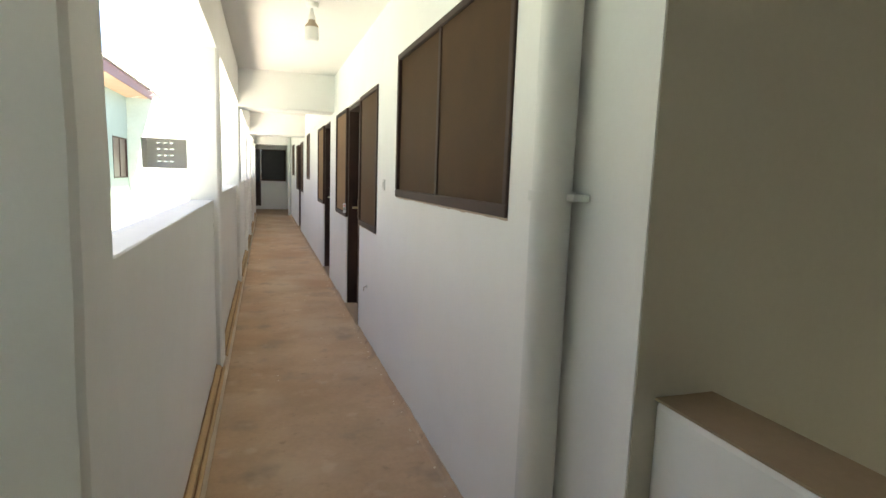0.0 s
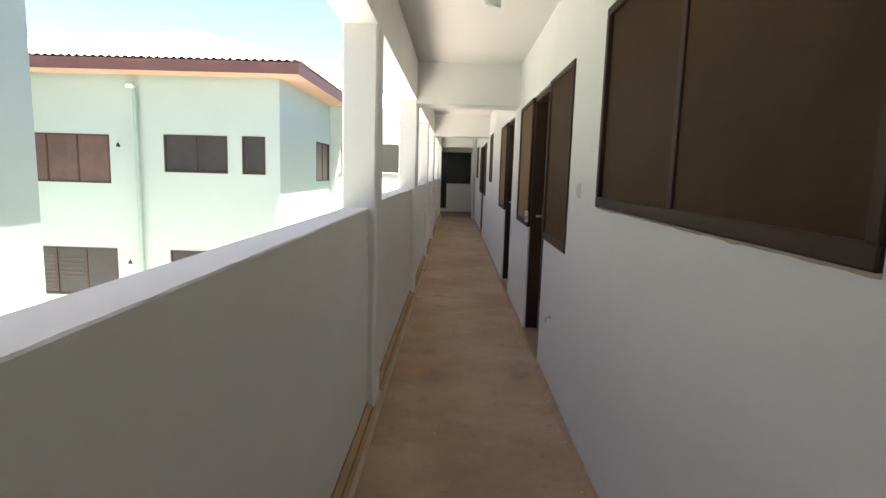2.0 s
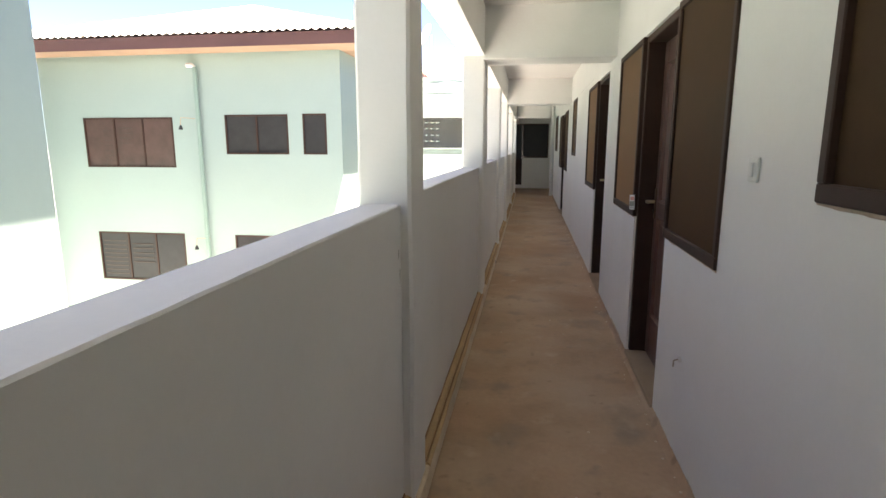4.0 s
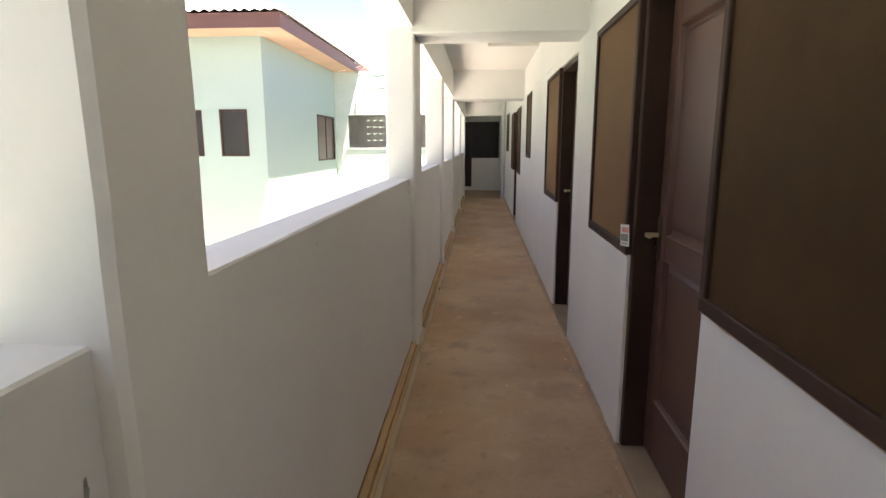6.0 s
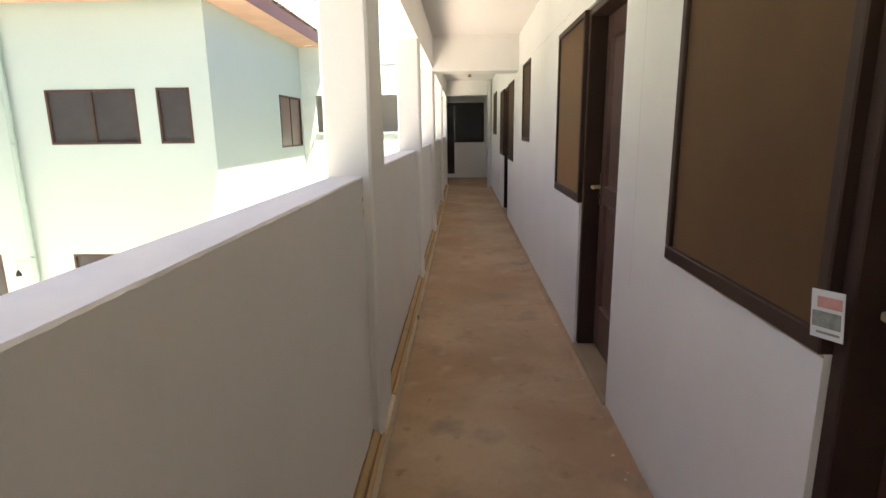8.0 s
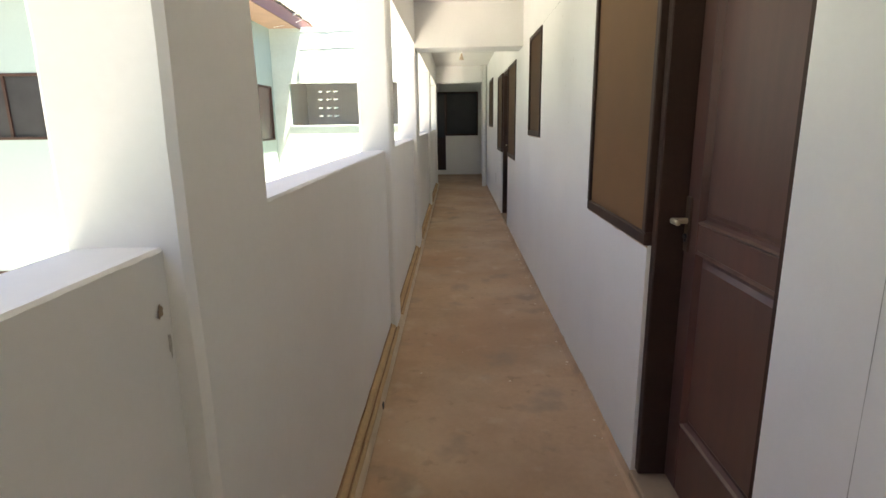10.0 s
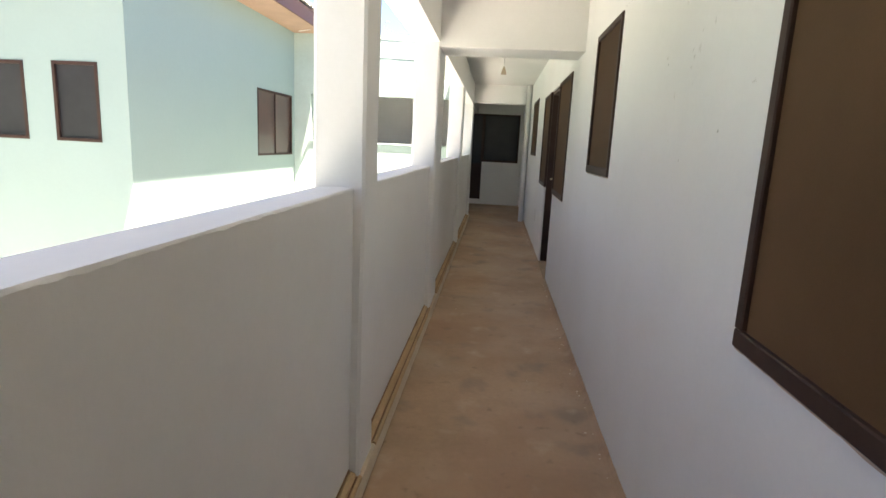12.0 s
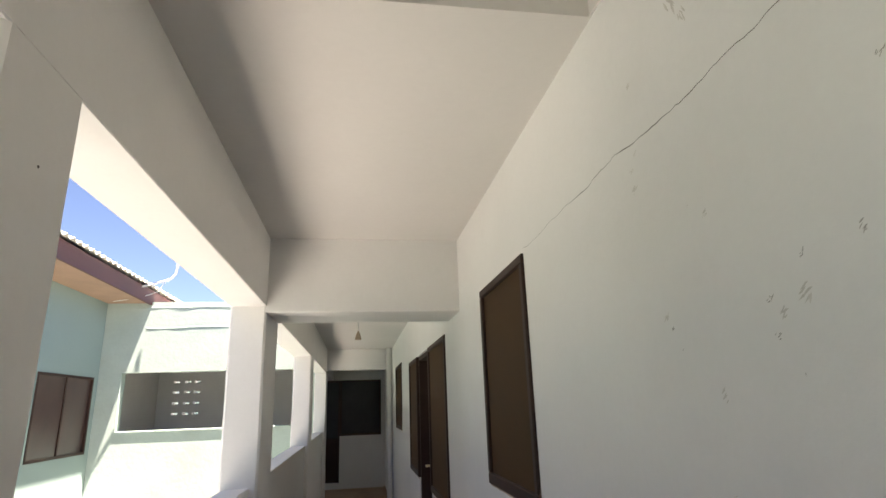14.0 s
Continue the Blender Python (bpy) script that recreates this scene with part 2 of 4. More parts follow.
solo("ceiling", ceiling(), CEIL, "white plastered ceiling with a small access recess", "ceiling", "structure")


def parapet(y0, y1, PAR, rough):
    """Hand-plastered low wall, its arrises slightly wavy; rough: how far the inner arris is broken."""
    bm = bmesh.new()
    n = max(2, int((y1 - y0) / 0.015))
    rows = []
    for i in range(n + 1):
        y = y0 + (y1 - y0) * i / n
        w = noise.noise((0.0, y * 2.1, 3.0)) * 0.002
        u = noise.noise((5.0, y * 1.7, 1.0)) * 0.005 + noise.noise((2.0, y * 11.0, 4.0)) * 0.004
        chip = rough * (0.5 * abs(noise.noise((8.0, y * 6.0, 1.0))) + abs(noise.noise((3.0, y * 19.0, 7.0))) + (0.9 if noise.noise((6.0, y * 2.3, 2.0)) > 0.42 else 0.0))
        prof = [(XL, 0.0), (XL, 0.4), (XL, 0.8), (XL + u * 0.4, PAR - 0.005 - chip), (XL - 0.003 + u - chip * 0.6, PAR + w), (XL - 0.07, PAR + w), (XO + 0.02, PAR - 0.002), (XO, PAR - 0.02), (XO, -0.15), (XL, -0.15)]
        rows.append([bm.verts.new((x, y, z)) for x, z in prof])
    for a, b in zip(rows, rows[1:]):
        for k in range(len(a)):
            m = (k + 1) % len(a)
            bm.faces.new((a[k], a[m], b[m], b[k]))
    bm.faces.new(rows[0])
    bm.faces.new(rows[-1])
    return bm


def pillar(y0, y1, seed):
    """Hand-plastered square pillar with slightly wandering, softened arrises."""
    bm = bmesh.new()
    rows = []
    c = 0.012
    for k in range(33):
        z = -0.15 + (SOF + 0.15) * k / 32
        ring = []
        for q, (x, y, sx, sy) in enumerate(((XO, y0, 1, 1), (XP, y0, -1, 1), (XP, y1, -1, -1), (XO, y1, 1, -1))):
            f = min(1.0, max(0.0, (SOF - z) / 0.3))
            dx = noise.noise((seed * 3.1 + q, z * 2.2, 0.5)) * 0.005 + noise.noise((seed + q * 7, z * 9, 2.5)) * 0.0022
            dy = noise.noise((seed * 5.3 + q, z * 2.0, 7.5)) * 0.005 + noise.noise((seed + q * 3, z * 8, 4.5)) * 0.0022
            dx, dy = dx * f, dy * f
            a_, b_ = (x + dx + sx * c, y + dy), (x + dx, y + dy + sy * c)
            ring += [bm.verts.new((*p, z)) for p in ((b_, a_) if q % 2 == 0 else (a_, b_))]
        rows.append(ring)
    for a_, b_ in zip(rows, rows[1:]):
        for q in range(8):
            bm.faces.new((a_[q], a_[(q + 1) % 8], b_[(q + 1) % 8], b_[q]))
    bm.faces.new(rows[0])
    bm.faces.new(rows[-1])
    return bm


for i, ((a, b), (c, d)) in enumerate(zip(PILLARS, PILLARS[1:])):
    solo("wall_parapet_%d" % (i + 1), parapet(b, c, (1.222, 1.243, 1.25, 1.25, 1.255, 1.26)[i], (0.001, 0.003, 0.007, 0.007, 0.005, 0.005)[i]), WHITE, "white plastered waist-high parapet wall between pillars", "parapet", "structure")
for i, (a, b) in enumerate(PILLARS):
    solo("pillar_%d" % (i + 1), pillar(a, b, i), WHITE, "square white plastered pillar of the open corridor", "pillar", "structure")
solo("beam_edge", box(bmesh.new(), XO, -2.2, SOF, XP, YEND, H + 0.02, 0.003), WHITE, "white plastered edge beam over the pillars", "beam", "structure")
for i, (a, b) in enumerate([(7.02, 7.42), (12.17, 12.6)]):
    solo("beam_cross_%d" % (i + 1), box(bmesh.new(), XP - 0.02, a + 0.004, BEAM, XR + 0.02, b - 0.004, H + 0.02, 0.006, 2), WHITE, "white plastered cross beam under the ceiling", "beam", "structure")
solo("beam_cross_3", box(bmesh.new(), XP - 0.02, YCROSS + 0.004, 2.25, XR + 0.02, YCROSS + 0.2, H + 0.02, 0.006, 2), WHITE, "white plastered beam before the end of the corridor", "beam", "structure")

# end wall with its combined door and window
END_HOLES = [(-0.3, 0.01, 0.12, 2.2), (0.01, 0.89, 1.05, 2.2), *[(x - 0.06, x + 0.06, z - 0.02, z + 0.02) for x in (-3.36, -3.14, -2.95) for z in (1.62, 1.83, 2.05, 2.26)]]
solo("wall_end", pierced(bmesh.new(), "y", YEND, YEND + 0.2, -3.74, XR + 0.2, -0.15, H, END_HOLES), WHITE,
     "white wall closing the far end of the corridor", "wall", "structure")

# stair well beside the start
solo("wall_stair", box(box(bmesh.new(), XR + 0.201, YSTAIR + 0.0045, GZ, 3.6, YSTAIR + 0.2, H), XR + 0.003, YSTAIR, -0.15, 3.6, YSTAIR + 0.0035, H), STAIRSHADE, "stair well plaster wall, its brown shade put into the colour", "wall", "structure")
solo("wall_stair_end", box(bmesh.new(), 3.6, -2.4, GZ, 3.8, YSTAIR + 0.2, H), STAIRSHADE, "plaster end wall of the stair well", "wall", "structure")
# unseen wall added to shut light out of the stair well
solo("wall_south", box(bmesh.new(), -1.5, -2.4, GZ, 3.6, -2.2, H), WHITE, "unseen plain wall added to keep light off the stair well", "wall", "structure")
# unseen low wall; the gap above it is added to let light in
solo("wall_landing", box(bmesh.new(), -1.5, -2.2, -0.15, -1.3, 1.06, 1.3), WHITE, "unseen low wall added under a gap that lets light in", "parapet", "structure")
solo("wall_return", box(bmesh.new(), -1.5, 1.06, -0.15, XO, 1.25, H), WHITE, "plain plaster return wall by the landing", "wall", "structure")
solo("ceiling_stair", box(bmesh.new(), XR + 0.2, -2.2, H, 3.6, YSTAIR, H + 0.15), CEIL, "plastered ceiling over the stair", "ceiling", "structure")
solo("ceiling_landing", box(bmesh.new(), -1.5, -2.2, H, XO - 0.05, 1.25, H + 0.15), CEIL, "plastered ceiling over the landing", "ceiling", "structure")
solo("floor_landing", box(bmesh.new(), -1.3, -2.2, -0.15, XO, 1.06, 0.0), FLOOR, "cement floor of the landing", "floor", "structure")
solo("wall_balustrade", box(bmesh.new(), 1.03, -1.2, -0.15, 1.2, YSTAIR, 0.92, 0.015, 2), WHITE, "low white plastered stair balustrade with a dusty top", "balustrade", "structure")

part("dusty_cap", box(bmesh.new(), 1.03, -1.2, 0.92, 1.2, YSTAIR, 0.926), DUSTCAP, bpy.data.objects["wall_balustrade"], "brown dust along the top")
# unseen band added to narrow that gap and dim the landing
solo("wall_landing_head", box(bmesh.new(), -1.5, -2.2, 1.8, -1.3, 1.06, H), WHITE, "unseen band added to narrow the light gap", "wall", "structure")

# the block of rooms and the storey below
solo("wall_rooms_east", box(bmesh.new(), 6.3, YSTAIR + 0.2, GZ, 6.5, YEND + 0.2, H), WHITE, "plain outer wall of the rooms", "wall", "structure")
solo("wall_rooms_south", box(bmesh.new(), 3.6, YSTAIR, GZ, 6.5, YSTAIR + 0.2, H), WHITE, "plain end wall of the rooms", "wall", "structure")
solo("wall_rooms_north", box(bmesh.new(), XR + 0.2, YEND, GZ, 6.3, YEND + 0.2, H), WHITE, "plain end wall of the rooms", "wall", "structure")
solo("floor_rooms", box(bmesh.new(), XR + 0.2, YSTAIR + 0.2, -0.15, 6.3, YEND, 0.0), FLOOR, "cement floor of the rooms", "floor", "structure")
for k, y in enumerate((3.87, 7.06, 10.0, 12.4, 16.0)):
    solo("wall_partition_%d" % (k + 1), box(bmesh.new(), XR + 0.2, y - 0.075, 0.0, 6.3, y + 0.075, H), WHITE, "plain partition wall between rooms", "wall", "structure")
solo("roof_slab", box(bmesh.new(), -0.5, -2.4, H + 0.31, 6.6, YEND + 0.3, H + 0.5), SCREED, "concrete roof slab over the rooms", "roof", "structure")
solo("wall_below", box(bmesh.new(), XO + 0.02, 1.25, GZ, XO + 0.2, YEND + 0.2, -0.15), WHITE, "white wall of the storey below", "wall", "structure")

# ground
gbm = bmesh.new()
bmesh.ops.create_grid(gbm, x_segments=2, y_segments=2, size=600)
gob = solo("ground", gbm, GROUND, "sandy yard ground reaching into the distance", "ground", "structure")
gob.location = (0, 0, GZ)


# ---- windows and doors ----
BEAD = mat("tan_mortar_bead", (0.52, 0.40, 0.30), 0.9, vary=0.2, coarse=8, fine=80, bump=0.3)


def bead(x, y0, y1, z):
    """Ragged line of mortar left where the frame meets the wall below it."""
    bm = bmesh.new()
    n_, prev = max(4, int((y1 - y0) / 0.03)), None
    for i in range(n_ + 1):
        y = y0 + (y1 - y0) * i / n_
        d = 0.009 + 0.006 * noise.noise((y * 9.0, z, 2.0)) + 0.003 * noise.noise((y * 30.0, z, 5.0))
        cur = [bm.verts.new(c) for c in ((x - 0.005, y, z - 0.0005), (x - 0.004, y, z - d * 0.7), (x + 0.001, y, z - d), (x + 0.001, y, z - 0.0005))]
        if prev:
            for k in range(4):
                bm.faces.new((prev[k], cur[k], cur[(k + 1) % 4], prev[(k + 1) % 4]))
        else:
            bm.faces.new(cur)
        prev = cur
    bm.faces.new(prev)
    return bm


def window(name, y0, y1, z0, z1, panes, label, pane=BRONZE, x=XR, low_sill=True):
    w = root(name, label, "window", (x, (y0 + y1) / 2, z0), "structure")
    f = 0.036
    e = 0.012
    part("window_frame", box(box(box(box(bmesh.new(), x - e, y0, z0, x + 0.07, y1, z0 + f * 1.3, 0.004), x - e, y0, z1 - f, x + 0.07, y1, z1, 0.004),
                                 x - e, y0, z0 + f * 1.3, x + 0.07, y0 + f, z1 - f, 0.004), x - e, y1 - f, z0 + f * 1.3, x + 0.07, y1, z1 - f, 0.004), FRAMEWOOD, w)
    part("plaster_bead", bead(x, y0, y1, z0), BEAD, w, "rough tan mortar bead under the frame")
    step = (y1 - y0 - 2 * f) / panes
    for k in range(panes):
        a = y0 + f + k * step
        part("pane", box(bmesh.new(), x + 0.002 + 0.008 * (k % 2), a, z0 + f * 1.3, x + 0.007 + 0.008 * (k % 2), a + step, z1 - f), pane, w)
        if k:
            part("mullion", box(bmesh.new(), x - 0.006, a - 0.018, z0 + f * 1.3, x + 0.05, a + 0.018, z1 - f, 0.003), FRAMEWOOD, w)
    return w


def panel(bm, x, y0, y1, z0, z1):
    """A raised and fielded panel facing -x at x, with a splayed moulding round it."""
    def splay(p, q, r_, t):
        vs = [bm.verts.new(c) for c in (p, q, r_, t)]
        bm.faces.new(vs)
    m, o, i = 0.02, x - 0.009, x + 0.013
    outer = [(y0, z0), (y1, z0), (y1, z1), (y0, z1)]
    lip = [(y0 + 0.008, z0 + 0.008), (y1 - 0.008, z0 + 0.008), (y1 - 0.008, z1 - 0.008), (y0 + 0.008, z1 - 0.008)]
    inner = [(y0 + m, z0 + m), (y1 - m, z0 + m), (y1 - m, z1 - m), (y0 + m, z1 - m)]
    for k in range(4):
        n_ = (k + 1) % 4
        splay((x, *outer[k]), (x, *outer[n_]), (o, *lip[n_]), (o, *lip[k]))
        splay((o, *lip[k]), (o, *lip[n_]), (i, *inner[n_]), (i, *inner[k]))
    f0 = [(y0 + 0.03, z0 + 0.03), (y1 - 0.03, z0 + 0.03), (y1 - 0.03, z1 - 0.03), (y0 + 0.03, z1 - 0.03)]
    f1 = [(y0 + 0.046, z0 + 0.046), (y1 - 0.046, z0 + 0.046), (y1 - 0.046, z1 - 0.046), (y0 + 0.046, z1 - 0.046)]
    for k in range(4):
        n_ = (k + 1) % 4
        splay((i, *inner[k]), (i, *inner[n_]), (i, *f0[n_]), (i, *f0[k]))
        splay((i, *f0[k]), (i, *f0[n_]), (x + 0.003, *f1[n_]), (x + 0.003, *f1[k]))
    splay(*[(x + 0.003, *c) for c in f1])
    bmesh.ops.remove_doubles(bm, verts=bm.verts, dist=0.0002)
    return bm


# lighter brown painted where the lower moulding catches light
LEDGELIGHT = mat("pale_ledge_highlight", (0.22, 0.155, 0.12), 0.6, vary=0.25, coarse=12, fine=90, bump=0.1)


def ledge(x, y0, y1, z0):
    """Thin pale strip painted as the light caught on the splay at a panel's foot."""
    bm = bmesh.new()
    n_, prev = 16, None
    for k in range(n_ + 1):
        f = k / n_
        a, b = (y0 + 0.009) * (1 - f) + (y1 - 0.009) * f, (y0 + 0.021) * (1 - f) + (y1 - 0.021) * f
        w = 0.42 + 0.2 * noise.noise((a * 14.0, z0, 1.0))
        lip, inn = Vector((x - 0.0096, a, z0 + 0.0088)), Vector((x + 0.0124, b, z0 + 0.0208))
        cur = (bm.verts.new(lip), bm.verts.new(lip.lerp(inn, w)))
        if prev:
            bm.faces.new((prev[0], cur[0], cur[1], prev[1]))
        prev = cur
    return bm


def lever(parent, x, y, z, sign):
    """Backplate, lever and key cylinder on the face at x; sign: which way along y the lever points."""
    part("backplate", box(bmesh.new(), x - 0.008, y - 0.021, z - 0.11, x, y + 0.021, z + 0.085, 0.006, 2), BRONZEPLATE, parent, "dark bronze backplate")
    bm = bmesh.new()
    rod(bm, (x - 0.006, y, z), (x - 0.05, y, z), 0.011)
    box(bm, x - 0.064, y - 0.012 if sign > 0 else y - 0.045, z - 0.010, x - 0.046, y + 0.045 if sign > 0 else y + 0.012, z + 0.010, 0.006, 3)
    part("lever_handle", bm, NICKEL, parent, "pale worn metal lever handle", True)
    part("key_cylinder", rod(rod(bmesh.new(), (x, y, z - 0.055), (x - 0.016, y, z - 0.055), 0.009), (x - 0.003, y, z - 0.07), (x - 0.014, y, z - 0.07), 0.005), BLACK, parent, "dark keyhole", True)


def door(name, y0, y1, label):
    d = root(name, label, "door", (XR, (y0 + y1) / 2, 0.0), "structure")
    zt, j = HEAD, 0.042
    fb = bmesh.new()
    box(fb, XR + 0.014, y0, 0.05, XR + 0.17, y0 + j, zt, 0.004)
    box(fb, XR + 0.014, y1 - j, 0.05, XR + 0.17, y1, zt, 0.004)
    box(fb, XR + 0.014, y0 + j, zt - j, XR + 0.17, y1 - j, zt, 0.004)
    part("door_frame", fb, FRAMEWOOD, d)
    a, b, xf = y0 + j + 0.003, y1 - j - 0.003, XR + 0.115
    s = 0.1
    lf = bmesh.new()
    box(lf, xf, a, 0.06, xf + 0.04, a + s, zt - j - 0.004, 0.003)
    box(lf, xf, b - s, 0.06, xf + 0.04, b, zt - j - 0.004, 0.003)
    for z0, z1 in ((0.06, 0.33), (0.985, 1.075), (zt - j - 0.124, zt - j - 0.004)):
        box(lf, xf, a + s, z0, xf + 0.04, b - s, z1, 0.003)
    leaf = part("door_leaf", lf, WOOD, d)
    for z0, z1 in ((0.33, 0.985), (1.075, zt - j - 0.124)):
        pb = bmesh.new()
        box(pb, xf + 0.02, a + s, z0, xf + 0.034, b - s, z1)
        panel(pb, xf + 0.003, a + s, b - s, z0, z1)
        panel_ = part("door_panel", pb, WOOD, leaf)
        part("ledge_dust", ledge(xf + 0.003, a + s, b - s, z0), LEDGELIGHT, panel_, "pale strip painted as light caught on the lower moulding")
    lever(leaf, xf, b - 0.025, 1.075, -1)
    part("threshold", box(bmesh.new(), XR - 0.01, y0, 0.0, XR + 0.19, y1, 0.045, 0.008, 2), DUSTCAP, d, "dusty brown cement threshold")
    return d


n = 0
for i, (y0, y1, z0, z1, k) in enumerate(WINDOWS):
    n += 1
    window("window_%d" % n, y0, y1, z0, z1, k, "brown framed %s window with bronze tinted panes" % ("two-pane sliding" if k == 2 else "single-pane"))
for i, u in UNITS.items():
    door("door_%d" % i, *u["door"], "closed dark brown panelled wooden door with a lever handle")
    for a, b in u["lights"]:
        n += 1
        golden = i < 3 and a > u["door"][0]
        window("window_%d" % n, a, b, SILL, HEAD, 1, "brown framed %s side window beside a door" % ("golden brown" if golden else "dark bronze"), GOLDEN if golden else BRONZE)

# end door and window
eb = root("door_4", "dark brown door joined to a wide dark window", "door", (0, YEND, 0), "structure")
part("door_leaf", box(bmesh.new(), -0.27, YEND + 0.06, 0.12, -0.02, YEND + 0.1, 1.0, 0.004), FRAMEWOOD, eb)
part("door_glass", box(bmesh.new(), -0.27, YEND + 0.07, 1.0, -0.02, YEND + 0.08, 2.17), DARKPANE, eb)
fb = bmesh.new()
for a in ((-0.3, 0.12, -0.27, 2.2), (-0.02, 0.12, 0.01, 2.2), (-0.27, 2.16, -0.02, 2.2)):
    box(fb, a[0], YEND - 0.01, a[1], a[2], YEND + 0.12, a[3], 0.004)
part("door_frame", fb, FRAMEWOOD, eb)
ew = root("window_end", "wide dark glazed window beside the end door", "window", (0.45, YEND, 1.05), "structure")
fb = bmesh.new()
for a in ((0.012, 1.05, 0.05, 2.2), (0.85, 1.05, 0.89, 2.2), (0.05, 2.16, 0.85, 2.2), (0.05, 1.05, 0.85, 1.1)):
    box(fb, a[0], YEND - 0.012, a[1], a[2], YEND + 0.08, a[3], 0.004)
part("window_frame", fb, FRAMEWOOD, ew)
part("pane", box(bmesh.new(), 0.05, YEND + 0.04, 1.1, 0.85, YEND + 0.046, 2.16), DARKPANE, ew)


# ---- neighbouring buildings ----
def roof_sheet(bm, a, b, c, d, pitch=0.17, amp=0.022):
    """Corrugated sheet: eave a->b, ridge d->c; ribs run from eave to ridge."""
    a, b, c, d = map(Vector, (a, b, c, d))
    n = max(2, int((b - a).length / pitch * 4))
    up = (b - a).cross(d - a if (d - a).length > (c - b).length else c - b).normalized()
    if up.z < 0:
        up = -up
    lo, hi = [], []
    for i in range(n + 1):
        f = i / n
        o = up * amp * math.sin(i * math.pi / 2)
        p = a.lerp(b, f)
        # ribs run square to the eave and stop at the hip
        along = (b - a).normalized()
        s0, s1 = (d - a).dot(along), (c - a).dot(along)
        x = f * (b - a).length
        k = x / s0 if x < s0 else (((b - a).length - x) / ((b - a).length - s1) if x > s1 else 1.0)
        rise = (d - a) - along * s0
        q = p + rise * max(0.0, min(1.0, k))
        lo.append(bm.verts.new(p + o))
        hi.append(bm.verts.new(q + o))
    for i in range(n):
        bm.faces.new((lo[i], lo[i + 1], hi[i + 1], hi[i]))
    return bm


def hip_roof(parent, x0, x1, y0, y1, z, rise, run):
    """Hipped roof with its eave rectangle at height z; ridge along the longer side."""
    if x1 - x0 < y1 - y0:
        r0, r1 = ((x0 + x1) / 2, y0 + run, z + rise), ((x0 + x1) / 2, y1 - run, z + rise)
        quads = [((x0, y0, z), (x1, y0, z), r0, r0), ((x1, y0, z), (x1, y1, z), r1, r0), ((x1, y1, z), (x0, y1, z), r1, r1), ((x0, y1, z), (x0, y0, z), r0, r1)]
    else:
        r0, r1 = (x0 + run, (y0 + y1) / 2, z + rise), (x1 - run, (y0 + y1) / 2, z + rise)
        quads = [((x0, y0, z), (x1, y0, z), r1, r0), ((x1, y0, z), (x1, y1, z), r1, r1), ((x1, y1, z), (x0, y1, z), r0, r1), ((x0, y1, z), (x0, y0, z), r0, r0)]
    roof = part("roof", roof_sheet(bmesh.new(), *quads[0]), ROOFMETAL, parent, "cream corrugated metal hipped roof")
    for q in quads[1:]:
        part("roof_slope", roof_sheet(bmesh.new(), *q), ROOFMETAL, roof)
    cap = bmesh.new()
    for p, q in (((x0, y0, z), r0), ((x1, y0, z), r0 if x1 - x0 < y1 - y0 else r1), ((x1, y1, z), r1), ((x0, y1, z), r1 if x1 - x0 < y1 - y0 else r0), (r0, r1)):
        if (Vector(p) - Vector(q)).length > 0.05:
            rod(cap, Vector(p) + Vector((0, 0, 0.015)), Vector(q) + Vector((0, 0, 0.015)), 0.05, seg=6)
    part("ridge_cap", cap, ROOFMETAL, roof)
    return roof


def eaves(parent, x0, x1, y0, y1, zb, zt, wx0, wx1, wy0, wy1):
    """Fascia boards round the eave rectangle and the soffit between them and the wall."""
    for n_, a in (("fascia", (x0, y0, x1, y0 + 0.03)), ("fascia", (x0, y1 - 0.03, x1, y1)), ("fascia", (x0, y0 + 0.03, x0 + 0.03, y1 - 0.03)), ("fascia", (x1 - 0.03, y0 + 0.03, x1, y1 - 0.03))):
        part(n_, box(bmesh.new(), a[0], a[1], zb, a[2], a[3], zt), FASCIA, parent, "brown fascia board")
    sb = bmesh.new()
    for a in ((x0 + 0.03, y0 + 0.03, x1 - 0.03, wy0), (x0 + 0.03, wy1, x1 - 0.03, y1 - 0.03), (x0 + 0.03, wy0, wx0, wy1), (wx1, wy0, x1 - 0.03, wy1)):
        if a[2] - a[0] > 0.02 and a[3] - a[1] > 0.02:
            box(sb, a[0], a[1], zb + 0.03, a[2], a[3], zb + 0.05)
    part("soffit", sb, SOFFIT, parent, "orange-brown boarded soffit")


